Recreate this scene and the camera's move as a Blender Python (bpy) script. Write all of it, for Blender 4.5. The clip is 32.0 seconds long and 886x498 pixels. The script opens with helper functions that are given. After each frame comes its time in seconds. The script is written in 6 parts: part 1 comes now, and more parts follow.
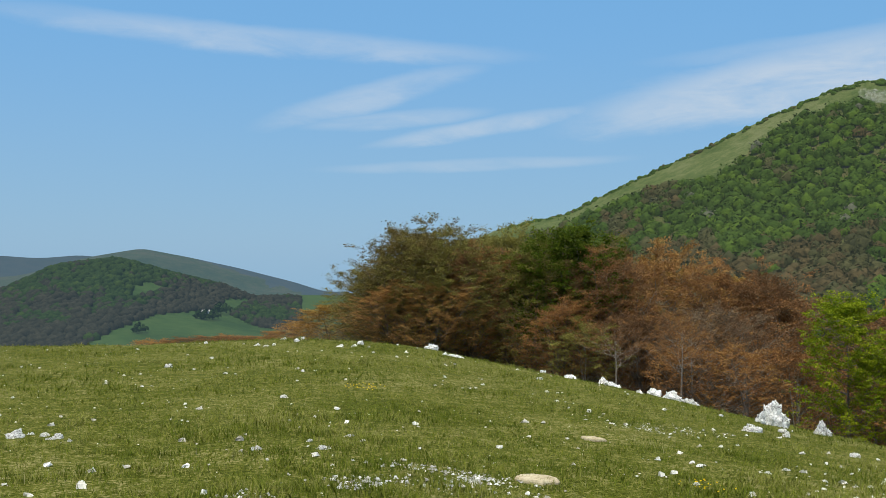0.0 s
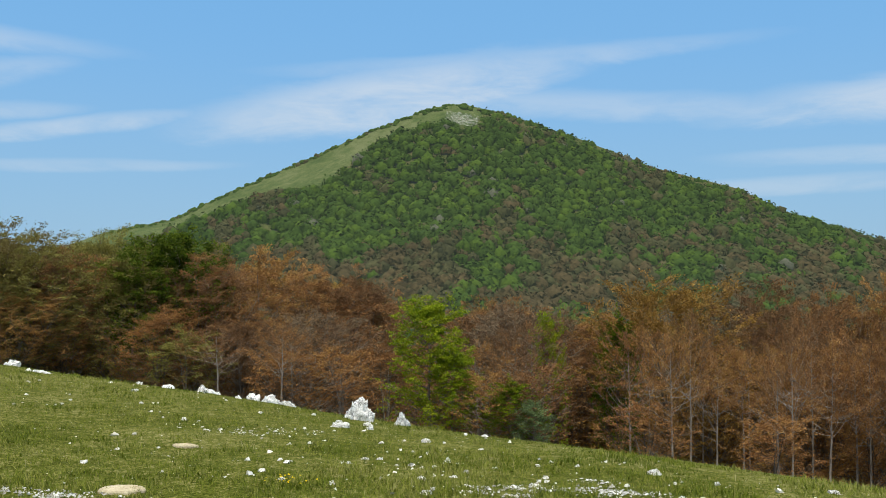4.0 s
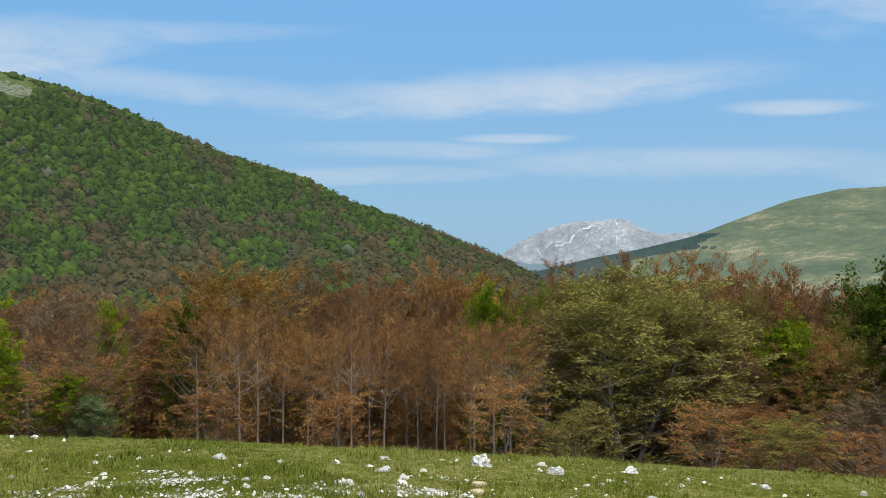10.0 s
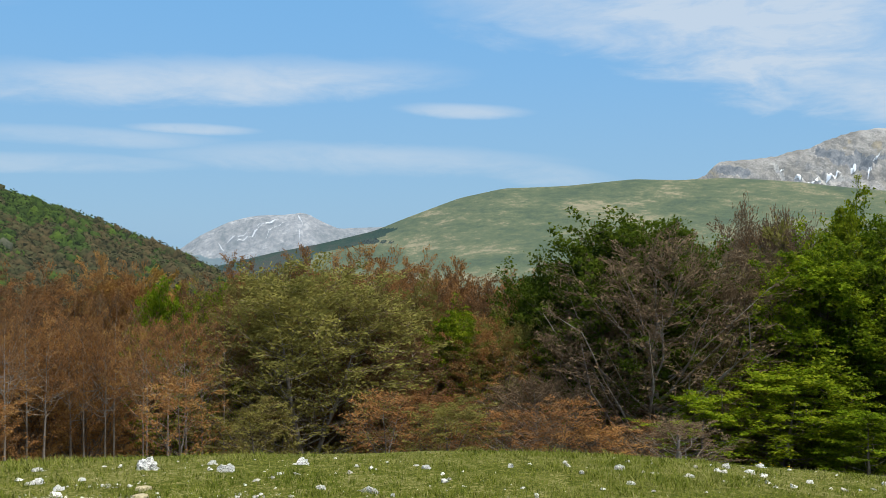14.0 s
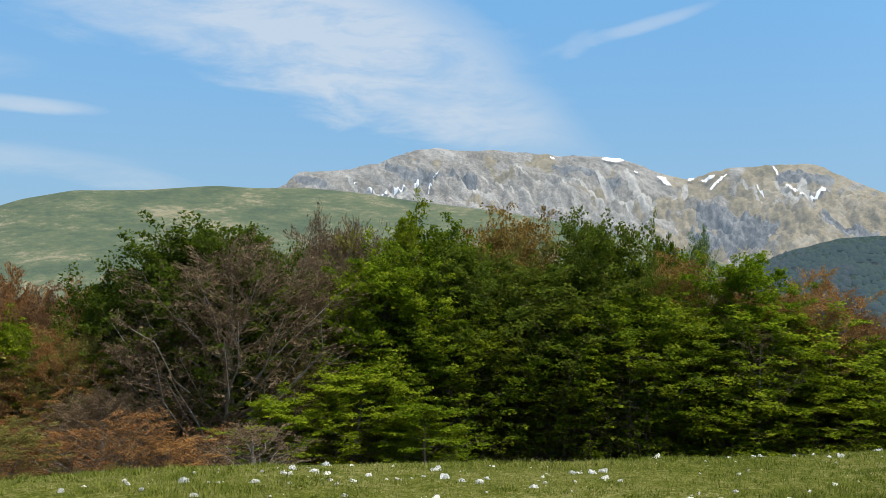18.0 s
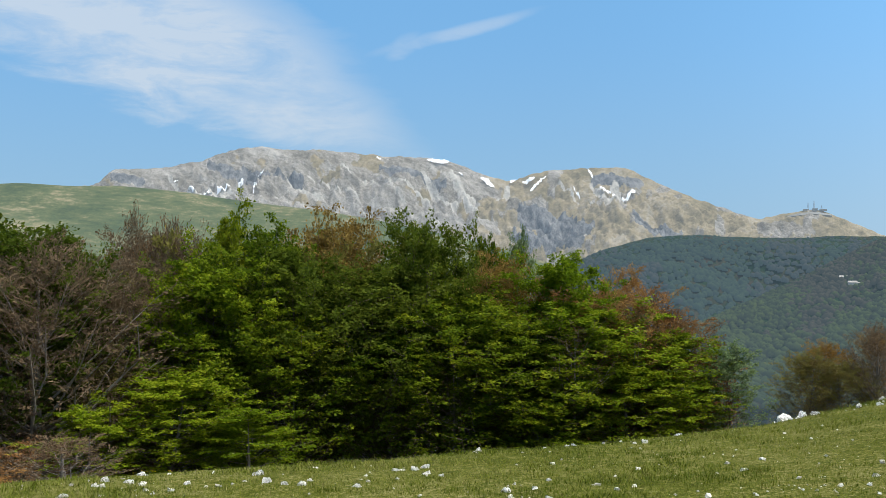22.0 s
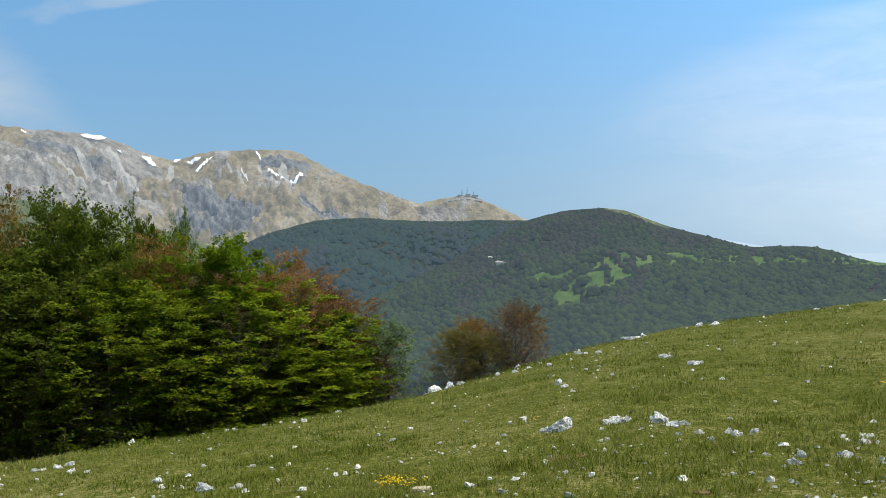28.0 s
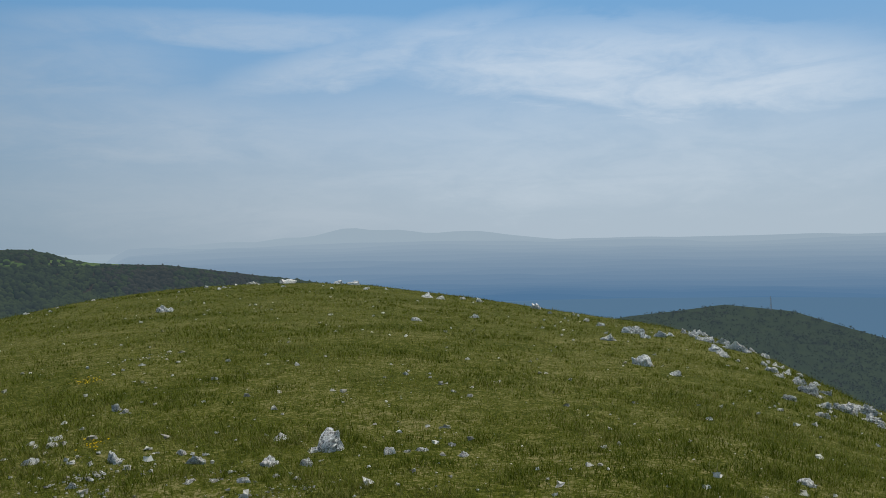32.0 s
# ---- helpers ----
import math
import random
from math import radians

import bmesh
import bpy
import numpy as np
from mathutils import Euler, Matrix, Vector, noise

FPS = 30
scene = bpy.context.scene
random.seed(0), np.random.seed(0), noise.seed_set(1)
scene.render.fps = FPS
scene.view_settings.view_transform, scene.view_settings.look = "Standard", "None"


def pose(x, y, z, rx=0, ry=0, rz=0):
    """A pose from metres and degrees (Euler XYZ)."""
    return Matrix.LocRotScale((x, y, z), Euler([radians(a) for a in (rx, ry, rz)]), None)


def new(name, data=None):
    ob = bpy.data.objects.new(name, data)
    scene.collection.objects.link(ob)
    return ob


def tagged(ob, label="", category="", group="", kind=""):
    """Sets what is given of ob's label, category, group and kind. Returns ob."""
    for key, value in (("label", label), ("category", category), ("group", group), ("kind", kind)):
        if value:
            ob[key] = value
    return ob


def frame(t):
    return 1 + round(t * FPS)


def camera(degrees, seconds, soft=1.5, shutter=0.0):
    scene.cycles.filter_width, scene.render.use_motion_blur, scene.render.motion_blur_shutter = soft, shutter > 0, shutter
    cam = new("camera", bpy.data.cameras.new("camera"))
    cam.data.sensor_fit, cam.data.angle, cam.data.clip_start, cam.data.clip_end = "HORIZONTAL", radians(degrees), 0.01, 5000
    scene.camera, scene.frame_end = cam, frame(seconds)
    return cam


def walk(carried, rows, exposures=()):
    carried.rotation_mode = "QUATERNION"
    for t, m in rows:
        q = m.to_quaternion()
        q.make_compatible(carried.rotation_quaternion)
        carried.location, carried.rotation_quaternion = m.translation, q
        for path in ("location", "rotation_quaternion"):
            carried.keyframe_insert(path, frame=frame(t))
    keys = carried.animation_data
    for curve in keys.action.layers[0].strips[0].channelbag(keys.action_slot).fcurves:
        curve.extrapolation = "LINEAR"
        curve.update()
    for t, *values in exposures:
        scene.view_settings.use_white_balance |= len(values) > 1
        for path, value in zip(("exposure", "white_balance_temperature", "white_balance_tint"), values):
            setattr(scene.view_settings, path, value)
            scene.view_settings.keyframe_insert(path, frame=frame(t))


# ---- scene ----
# ---------------------------------------------------------------- camera
cam = camera(52.1, 32.0, soft=0.75)
PATH = [
    (0.0, pose(0.155, 0.593, 1.610, 90.40, -0.09, -0.00)),
    (0.5, pose(0.180, 0.563, 1.616, 90.47, -0.06, -2.39)),
    (1.0, pose(0.213, 0.512, 1.626, 90.83, -0.18, -5.00)),
    (1.5, pose(0.230, 0.467, 1.633, 91.19, -0.05, -8.15)),
    (2.0, pose(0.244, 0.398, 1.626, 91.40, -0.13, -11.77)),
    (2.5, pose(0.261, 0.358, 1.629, 91.25, 0.11, -14.57)),
    (3.0, pose(0.230, 0.261, 1.623, 91.06, 0.26, -17.55)),
    (3.5, pose(0.250, 0.219, 1.622, 90.98, -0.05, -21.37)),
    (5.5, pose(0.246, 0.298, 1.591, 90.02, 0.81, -31.14)),
    (6.0, pose(0.250, 0.270, 1.591, 89.73, 0.44, -34.03)),
    (6.5, pose(0.261, 0.256, 1.592, 89.59, 0.59, -36.74)),
    (7.0, pose(0.257, 0.254, 1.596, 89.52, 0.65, -37.72)),
    (7.5, pose(0.262, 0.253, 1.602, 89.77, 0.68, -37.73)),
    (8.0, pose(0.275, 0.253, 1.600, 90.58, 0.63, -39.12)),
    (8.5, pose(0.267, 0.231, 1.598, 90.52, 0.54, -41.43)),
    (9.0, pose(0.263, 0.207, 1.600, 90.07, 0.27, -46.67)),
    (9.5, pose(0.270, 0.208, 1.602, 90.06, 0.13, -49.21)),
    (10.0, pose(0.284, 0.204, 1.601, 89.97, -0.02, -51.16)),
    (10.5, pose(0.294, 0.201, 1.602, 89.82, -0.03, -53.91)),
    (11.0, pose(0.269, 0.181, 1.598, 89.74, -0.20, -56.45)),
    (11.5, pose(0.278, 0.180, 1.604, 89.69, -0.16, -60.60)),
    (12.0, pose(0.290, 0.206, 1.597, 89.73, 0.44, -62.54)),
    (12.5, pose(0.282, 0.210, 1.598, 89.70, 0.36, -63.83)),
    (13.0, pose(0.274, 0.204, 1.598, 89.33, 0.25, -66.05)),
    (13.5, pose(0.259, 0.146, 1.611, 89.53, 0.10, -67.01)),
    (14.0, pose(0.290, 0.064, 1.609, 89.63, -0.12, -71.00)),
    (14.5, pose(0.265, 0.011, 1.614, 89.56, -0.01, -74.98)),
    (15.0, pose(0.277, -0.016, 1.600, 89.53, -0.06, -77.51)),
    (15.5, pose(0.310, 0.005, 1.606, 89.96, -0.22, -81.92)),
    (17.5, pose(0.446, -0.054, 1.584, 90.09, -0.79, -94.23)),
    (18.0, pose(0.466, -0.068, 1.579, 90.23, -0.51, -97.04)),
    (18.5, pose(0.457, -0.083, 1.588, 90.40, -0.52, -98.65)),
    (19.0, pose(0.441, -0.093, 1.589, 90.55, -0.54, -100.46)),
    (19.5, pose(0.437, -0.099, 1.587, 90.58, -0.46, -102.22)),
    (20.0, pose(0.427, -0.097, 1.590, 90.54, -0.43, -103.60)),
    (20.5, pose(0.419, -0.093, 1.589, 90.49, -0.30, -104.20)),
    (21.0, pose(0.417, -0.095, 1.591, 90.42, -0.36, -104.98)),
    (21.5, pose(0.397, -0.104, 1.592, 90.35, -0.33, -106.94)),
    (22.0, pose(0.380, -0.113, 1.590, 90.30, -0.20, -107.93)),
    (22.5, pose(0.376, -0.118, 1.586, 90.27, -0.09, -108.96)),
    (23.0, pose(0.378, -0.128, 1.590, 90.23, 0.01, -109.82)),
    (23.5, pose(0.393, -0.125, 1.585, 90.18, 0.05, -110.56)),
    (24.0, pose(0.387, -0.133, 1.585, 89.87, 0.27, -112.34)),
    (24.5, pose(0.383, -0.127, 1.585, 89.94, 0.07, -113.19)),
    (26.5, pose(0.351, -0.096, 1.583, 89.86, -0.02, -117.21)),
    (27.0, pose(0.339, -0.100, 1.577, 89.24, 0.37, -121.73)),
    (27.5, pose(0.301, -0.109, 1.590, 89.12, 0.17, -125.26)),
    (28.0, pose(0.239, -0.205, 1.594, 89.26, -0.16, -128.67)),
    (28.5, pose(0.160, -0.261, 1.587, 89.59, -0.41, -134.88)),
    (29.0, pose(0.126, -0.286, 1.587, 89.58, -0.04, -140.99)),
    (29.5, pose(0.094, -0.324, 1.600, 89.67, 0.19, -148.11)),
    (30.0, pose(0.077, -0.345, 1.604, 89.70, 0.25, -156.02)),
    (30.5, pose(0.085, -0.358, 1.611, 89.42, 0.25, -164.21)),
    (31.0, pose(0.081, -0.362, 1.620, 89.58, 0.36, -166.23)),
    (31.5, pose(0.024, -0.333, 1.623, 89.18, 1.42, -171.94)),
    (32.0, pose(0.018, -0.362, 1.617, 89.03, 1.05, -175.48)),
]
EXPOSURES = [(0, -0.1), (2, -0.1), (3.5, 0), (24, 0), (27, -0.03), (28, -0.12), (29, -0.4), (30, -0.75), (30.5, -0.9), (32, -1.0)]
SKY_TINT, SKY_POWER = 0.75, 0.108
walk(cam, PATH, EXPOSURES)

# ---------------------------------------------------------------- light
SUN_AZ, SUN_EL = 208.0, 68.0
sun_data = bpy.data.lights.new("sun", "SUN")
sun_data.energy, sun_data.angle, sun_data.color = 4.2, radians(0.55), (1.0, 0.95, 0.86)
sun = new("sun", sun_data)
sun_dir = Vector((math.sin(radians(SUN_AZ)) * math.cos(radians(SUN_EL)), math.cos(radians(SUN_AZ)) * math.cos(radians(SUN_EL)), math.sin(radians(SUN_EL))))
sun.rotation_euler = sun_dir.to_track_quat("Z", "Y").to_euler()
sun.location = (0, 0, 60)


def node(nt, kind, inputs=()):
    n = nt.nodes.new(kind)
    for k, v in dict(inputs).items():
        if isinstance(v, bpy.types.NodeSocket):
            nt.links.new(v, n.inputs[k])
        else:
            n.inputs[k].default_value = v
    return n


def calc(nt, op, a, b=0.0, c=None, clamp=False):
    ins = {0: a, 1: b}
    if c is not None:
        ins[2] = c
    n = node(nt, "ShaderNodeMath", ins)
    n.operation, n.use_clamp = op, clamp
    return n.outputs[0]


def ease(nt, value, lo, hi):
    n = node(nt, "ShaderNodeMapRange", {0: value, 1: lo, 2: hi, 3: 0.0, 4: 1.0})
    n.interpolation_type = "SMOOTHSTEP"
    return n.outputs[0]


def mixed(nt, fac, a, b, mode="MIX"):
    n = node(nt, "ShaderNodeMix")
    n.data_type, n.blend_type = "RGBA", mode
    for i, v in ((0, fac), (6, a), (7, b)):
        if isinstance(v, bpy.types.NodeSocket):
            nt.links.new(v, n.inputs[i])
        else:
            n.inputs[i].default_value = v if i == 0 or len(v) == 4 else (*v, 1)
    return n.outputs[2]


# Cirrus: bearing and rise of the middle, half length, half height, tilt, density
CIRRUS = [(-11.5, 13.1, 13.5, 0.75, -2.5, 0.6), (-4.5, 9.9, 6.0, 0.8, 15, 0.6), (-3.0, 8.5, 5.0, 0.45, 5, 0.5),
          (2.5, 8.0, 6.0, 0.5, 9, 0.7), (2, 5.7, 8, 0.35, 2, 0.4), (21.0, 10.4, 11.0, 1.6, 10, 0.95), (33.0, 9.8, 14, 0.8, -3, 0.5),
          (29, 12.6, 13, 0.6, 3, 0.45), (56.0, 9.7, 13.0, 1.2, 3, 0.9), (55.6, 6.9, 3.2, 0.28, 0, 0.75), (49, 6.2, 7, 0.5, 0, 0.5),
          (46, 4.6, 9, 0.5, 1, 0.45), (72.3, 8.3, 3.5, 0.4, -2, 0.75), (66, 5.2, 10.5, 0.9, -1, 0.6)]
CIRRUS += [(82, 14.2, 10, 2.0, -3, 0.8), (90.0, 13.2, 10.5, 3.7, -13, 1.25), (96.5, 10.6, 8.5, 2.6, -24, 0.95), (101, 7.6, 6.0, 1.7, -22, 0.5), (76, 4.6, 5, 0.7, -8, 0.5),
           (108.6, 13.7, 4.6, 0.36, 14, 0.5), (105.4, 12.9, 1.1, 0.5, 30, 0.4), (150, 9.2, 9, 2.8, 12, 0.38), (156, 6.6, 14, 2.4, 0, 0.42), (171, 11, 9, 1.4, 14, 0.6),
           (188, 9.8, 15, 2.6, -5, 0.8), (182, 5.5, 24, 3.6, 0, 0.35), (160, 3.2, 18, 2.6, 0, 0.25), (163, 12.5, 12, 1.0, 0, 0.5)]
world = bpy.data.worlds.new("world")
scene.world, world.use_nodes = world, True
wt = world.node_tree
wt.nodes.clear()
sky = node(wt, "ShaderNodeTexSky")
sky.sky_type, sky.sun_disc, sky.sun_elevation, sky.sun_rotation = "NISHITA", False, radians(SUN_EL), radians(SUN_AZ)
sky.altitude, sky.air_density, sky.dust_density, sky.ozone_density = 900, 1.0, 0.6, 1.6
way = node(wt, "ShaderNodeTexCoord").outputs["Generated"]
xyz = node(wt, "ShaderNodeSeparateXYZ", {0: way})
ca, sa = math.cos(radians(88)), math.sin(radians(88))
ahead = calc(wt, "MULTIPLY_ADD", xyz.outputs[0], sa, calc(wt, "MULTIPLY", xyz.outputs[1], ca))
aside = calc(wt, "MULTIPLY_ADD", xyz.outputs[0], ca, calc(wt, "MULTIPLY", xyz.outputs[1], -sa))
bearing = calc(wt, "MULTIPLY_ADD", calc(wt, "ARCTAN2", aside, ahead), 180 / math.pi, 88.0)
rise = calc(wt, "MULTIPLY", calc(wt, "ARCSINE", xyz.outputs[2]), 180 / math.pi)
flat = node(wt, "ShaderNodeCombineXYZ", {0: calc(wt, "MULTIPLY", bearing, 0.16), 1: calc(wt, "MULTIPLY", rise, 0.55), 2: 0.0}).outputs[0]
wisps = node(wt, "ShaderNodeTexNoise", {"Vector": flat, "Scale": 1.0, "Detail": 7.0, "Roughness": 0.58, "Distortion": 0.6}).outputs[0]
fine = node(wt, "ShaderNodeTexNoise", {"Vector": flat, "Scale": 4.0, "Detail": 5.0, "Roughness": 0.6, "Distortion": 1.2}).outputs[0]
warp = calc(wt, "MULTIPLY_ADD", calc(wt, "SUBTRACT", wisps, 0.5), 2.2, calc(wt, "MULTIPLY", calc(wt, "SUBTRACT", fine, 0.5), 0.4))
cover = None
for caz, cel, hl, hh, tilt, dens in CIRRUS:
    ct, st = math.cos(radians(tilt)), math.sin(radians(tilt))
    da, de = calc(wt, "SUBTRACT", bearing, caz), calc(wt, "SUBTRACT", rise, cel)
    u = calc(wt, "MULTIPLY_ADD", da, ct / hl, calc(wt, "MULTIPLY", de, st / hl))
    v = calc(wt, "MULTIPLY_ADD", da, -st / hh, calc(wt, "MULTIPLY", de, ct / hh))
    v = calc(wt, "MULTIPLY_ADD", warp, 0.55, v)
    far2 = calc(wt, "MULTIPLY_ADD", u, u, calc(wt, "MULTIPLY", v, v))
    body = calc(wt, "MULTIPLY", calc(wt, "SUBTRACT", 1.0, ease(wt, far2, 0.0, 2.0)), dens)
    cover = body if cover is None else calc(wt, "MAXIMUM", cover, body)
thin = ease(wt, calc(wt, "MULTIPLY_ADD", fine, 0.2, wisps), 0.3, 0.85)
cover = calc(wt, "MULTIPLY", cover, calc(wt, "MULTIPLY_ADD", thin, 0.75, 0.35), clamp=True)
low = calc(wt, "SUBTRACT", 1.0, ease(wt, rise, -1.0, 16.0))
south = ease(wt, bearing, 112, 172)
glow = ease(wt, bearing, 122, 186)
low = calc(wt, "MULTIPLY", low, calc(wt, "MULTIPLY_ADD", south, 0.35, 0.55), clamp=True)
blue = mixed(wt, SKY_TINT, sky.outputs[0], (1.84, 4.66, 8.28), "MIX")
glare = calc(wt, "MULTIPLY_ADD", glow, 1.1, 1.0)
air = node(wt, "ShaderNodeBackground", {0: blue, 1: calc(wt, "MULTIPLY", calc(wt, "MULTIPLY_ADD", south, 0.55, 1.0), SKY_POWER)})
haze = node(wt, "ShaderNodeBackground", {0: mixed(wt, south, (0.404, 0.607, 0.753), (0.51, 0.60, 0.68)), 1: calc(wt, "MULTIPLY", glare, 0.82)})
white = node(wt, "ShaderNodeBackground", {0: (0.74, 0.80, 0.86, 1), 1: calc(wt, "MULTIPLY", glare, 0.95)})
m1 = node(wt, "ShaderNodeMixShader", {0: low, 1: air.outputs[0], 2: haze.outputs[0]})
m2 = node(wt, "ShaderNodeMixShader", {0: calc(wt, "MULTIPLY", cover, 0.68), 1: m1.outputs[0], 2: white.outputs[0]})
# the bright milky sky round the sun, high overhead
sunward = node(wt, "ShaderNodeVectorMath", {0: way, 1: tuple(sun_dir)})
sunward.operation = "DOT_PRODUCT"
aureole = calc(wt, "MULTIPLY", ease(wt, sunward.outputs["Value"], 0.42, 1.0), ease(wt, rise, 18.0, 40.0))
milky = node(wt, "ShaderNodeBackground", {0: (1.0, 0.97, 0.92, 1), 1: 2.7})
m2 = node(wt, "ShaderNodeMixShader", {0: calc(wt, "MULTIPLY", aureole, 0.8), 1: m2.outputs[0], 2: milky.outputs[0]})
wt.links.new(m2.outputs[0], node(wt, "ShaderNodeOutputWorld").inputs[0])


# ---------------------------------------------------------------- materials


def material(name, tones, scale=1.0, fine=8.0, rough=0.9, bump=0.0, bump_scale=20.0, haze=0.0, air=(0.36, 0.50, 0.66), stretch=(1, 1, 1), tilt=(0, 0, 0),
             island=0.0, thing=0.0, seep=0.0, spec=0.03, grit=0.0, broad=1.0):
    """Two scales of noise between the given tones; island and thing vary it piece by piece; haze mixes in an emissive
    glow of the air colour, painted on the hills and beyond.
    """
    m = bpy.data.materials.new(name)
    m.use_nodes = True
    nt = m.node_tree
    nt.nodes.clear()
    at = node(nt, "ShaderNodeMapping", {0: node(nt, "ShaderNodeTexCoord").outputs["Object"], 2: [radians(a) for a in tilt]}).outputs[0]
    at = node(nt, "ShaderNodeMapping", {0: at, 3: stretch}).outputs[0]
    big = node(nt, "ShaderNodeTexNoise", {"Vector": at, "Scale": scale, "Detail": 4.0, "Roughness": 0.6}).outputs[0]
    small = node(nt, "ShaderNodeTexNoise", {"Vector": at, "Scale": scale * fine, "Detail": 5.0, "Roughness": 0.65}).outputs[0]
    if broad != 1:
        big = calc(nt, "MULTIPLY_ADD", calc(nt, "SUBTRACT", big, 0.5), broad, 0.5)
    val = calc(nt, "MULTIPLY_ADD", calc(nt, "SUBTRACT", small, 0.5), 0.8, big)
    if grit:
        tiny = node(nt, "ShaderNodeTexNoise", {"Vector": at, "Scale": scale * fine * 5, "Detail": 3.0, "Roughness": 0.7}).outputs[0]
        val = calc(nt, "MULTIPLY_ADD", calc(nt, "SUBTRACT", tiny, 0.5), grit, val)
    if island:
        val = calc(nt, "MULTIPLY_ADD", calc(nt, "SUBTRACT", node(nt, "ShaderNodeNewGeometry").outputs["Random Per Island"], 0.5), island, val)
    if thing:
        val = calc(nt, "MULTIPLY_ADD", calc(nt, "SUBTRACT", node(nt, "ShaderNodeObjectInfo").outputs["Random"], 0.5), thing, val)
    ramp = node(nt, "ShaderNodeValToRGB", {0: val})
    el = ramp.color_ramp.elements
    n = len(tones)
    for i, tone in enumerate(tones):
        pos = 0.28 + 0.44 * i / max(n - 1, 1)
        e = el[i] if i < 2 else el.new(pos)
        e.position, e.color = pos, (*tone, 1)
    p = node(nt, "ShaderNodeBsdfPrincipled", {"Base Color": ramp.outputs[0], "Roughness": rough, "Specular IOR Level": spec})
    if bump:
        hgt = node(nt, "ShaderNodeTexNoise", {"Vector": at, "Scale": bump_scale, "Detail": 6.0, "Roughness": 0.65}).outputs[0]
        nt.links.new(node(nt, "ShaderNodeBump", {"Strength": bump, "Distance": 0.6 / bump_scale, "Height": hgt}).outputs[0], p.inputs["Normal"])
    out = p.outputs[0]
    if seep:
        t = node(nt, "ShaderNodeBsdfTranslucent", {0: ramp.outputs[0]})
        out = node(nt, "ShaderNodeMixShader", {0: seep, 1: out, 2: t.outputs[0]}).outputs[0]
    # painted haze: an emissive share of the air colour laid over the surface
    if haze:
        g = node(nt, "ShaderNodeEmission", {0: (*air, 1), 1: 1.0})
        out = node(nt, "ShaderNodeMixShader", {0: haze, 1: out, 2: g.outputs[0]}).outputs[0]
    nt.links.new(out, node(nt, "ShaderNodeOutputMaterial").inputs[0])
    return m


M_TURF = material("turf", [(0.030, 0.039, 0.003), (0.058, 0.067, 0.007), (0.090, 0.094, 0.014), (0.19, 0.168, 0.07)], 0.45, 12, 0.95, 1.0, 45, grit=1.5, broad=0.5)
M_BLADE = material("grass_blade", [(0.056, 0.076, 0.007), (0.092, 0.116, 0.011), (0.138, 0.152, 0.020), (0.20, 0.192, 0.055)], 0.35, 8, 0.6, island=0.45, seep=0.22)
M_STALK = material("dry_stalks", [(0.16, 0.145, 0.05), (0.27, 0.24, 0.10), (0.38, 0.34, 0.17)], 0.5, 6, 0.7, island=0.6, seep=0.3)
M_STONE = material("limestone", [(0.11, 0.105, 0.09), (0.44, 0.425, 0.385), (0.70, 0.685, 0.64), (0.80, 0.785, 0.74), (0.82, 0.805, 0.76)], 9, 4, 0.95, 1.0, 24, thing=0.12, grit=1.1)
M_GRIT = material("limestone_grit", [(0.30, 0.28, 0.23), (0.48, 0.46, 0.40), (0.66, 0.64, 0.58)], 4, 6, 0.9, island=0.4)
M_GRAVEL = material("grey_gravel", [(0.25, 0.235, 0.20), (0.43, 0.415, 0.37), (0.62, 0.605, 0.56)], 4, 6, 0.9, island=0.6)
M_TAN = material("weathered_sandstone", [(0.24, 0.19, 0.11), (0.37, 0.31, 0.195), (0.50, 0.43, 0.29)], 6, 6, 0.9, 0.6, 40)
M_BARK = material("beech_bark", [(0.06, 0.05, 0.037), (0.12, 0.10, 0.08), (0.21, 0.185, 0.15)], 3, 7, 0.9, 0.6, 30, stretch=(1, 1, 0.25), thing=0.2)
M_TWIG = material("brown_twigs", [(0.080, 0.060, 0.042), (0.125, 0.095, 0.066), (0.18, 0.14, 0.10)], 3, 7, 0.9, thing=0.2)
M_PALEBARK = material("pale_beech_bark", [(0.12, 0.10, 0.078), (0.21, 0.182, 0.148), (0.33, 0.296, 0.25)], 3, 7, 0.9, 0.6, 30, stretch=(1, 1, 0.25))
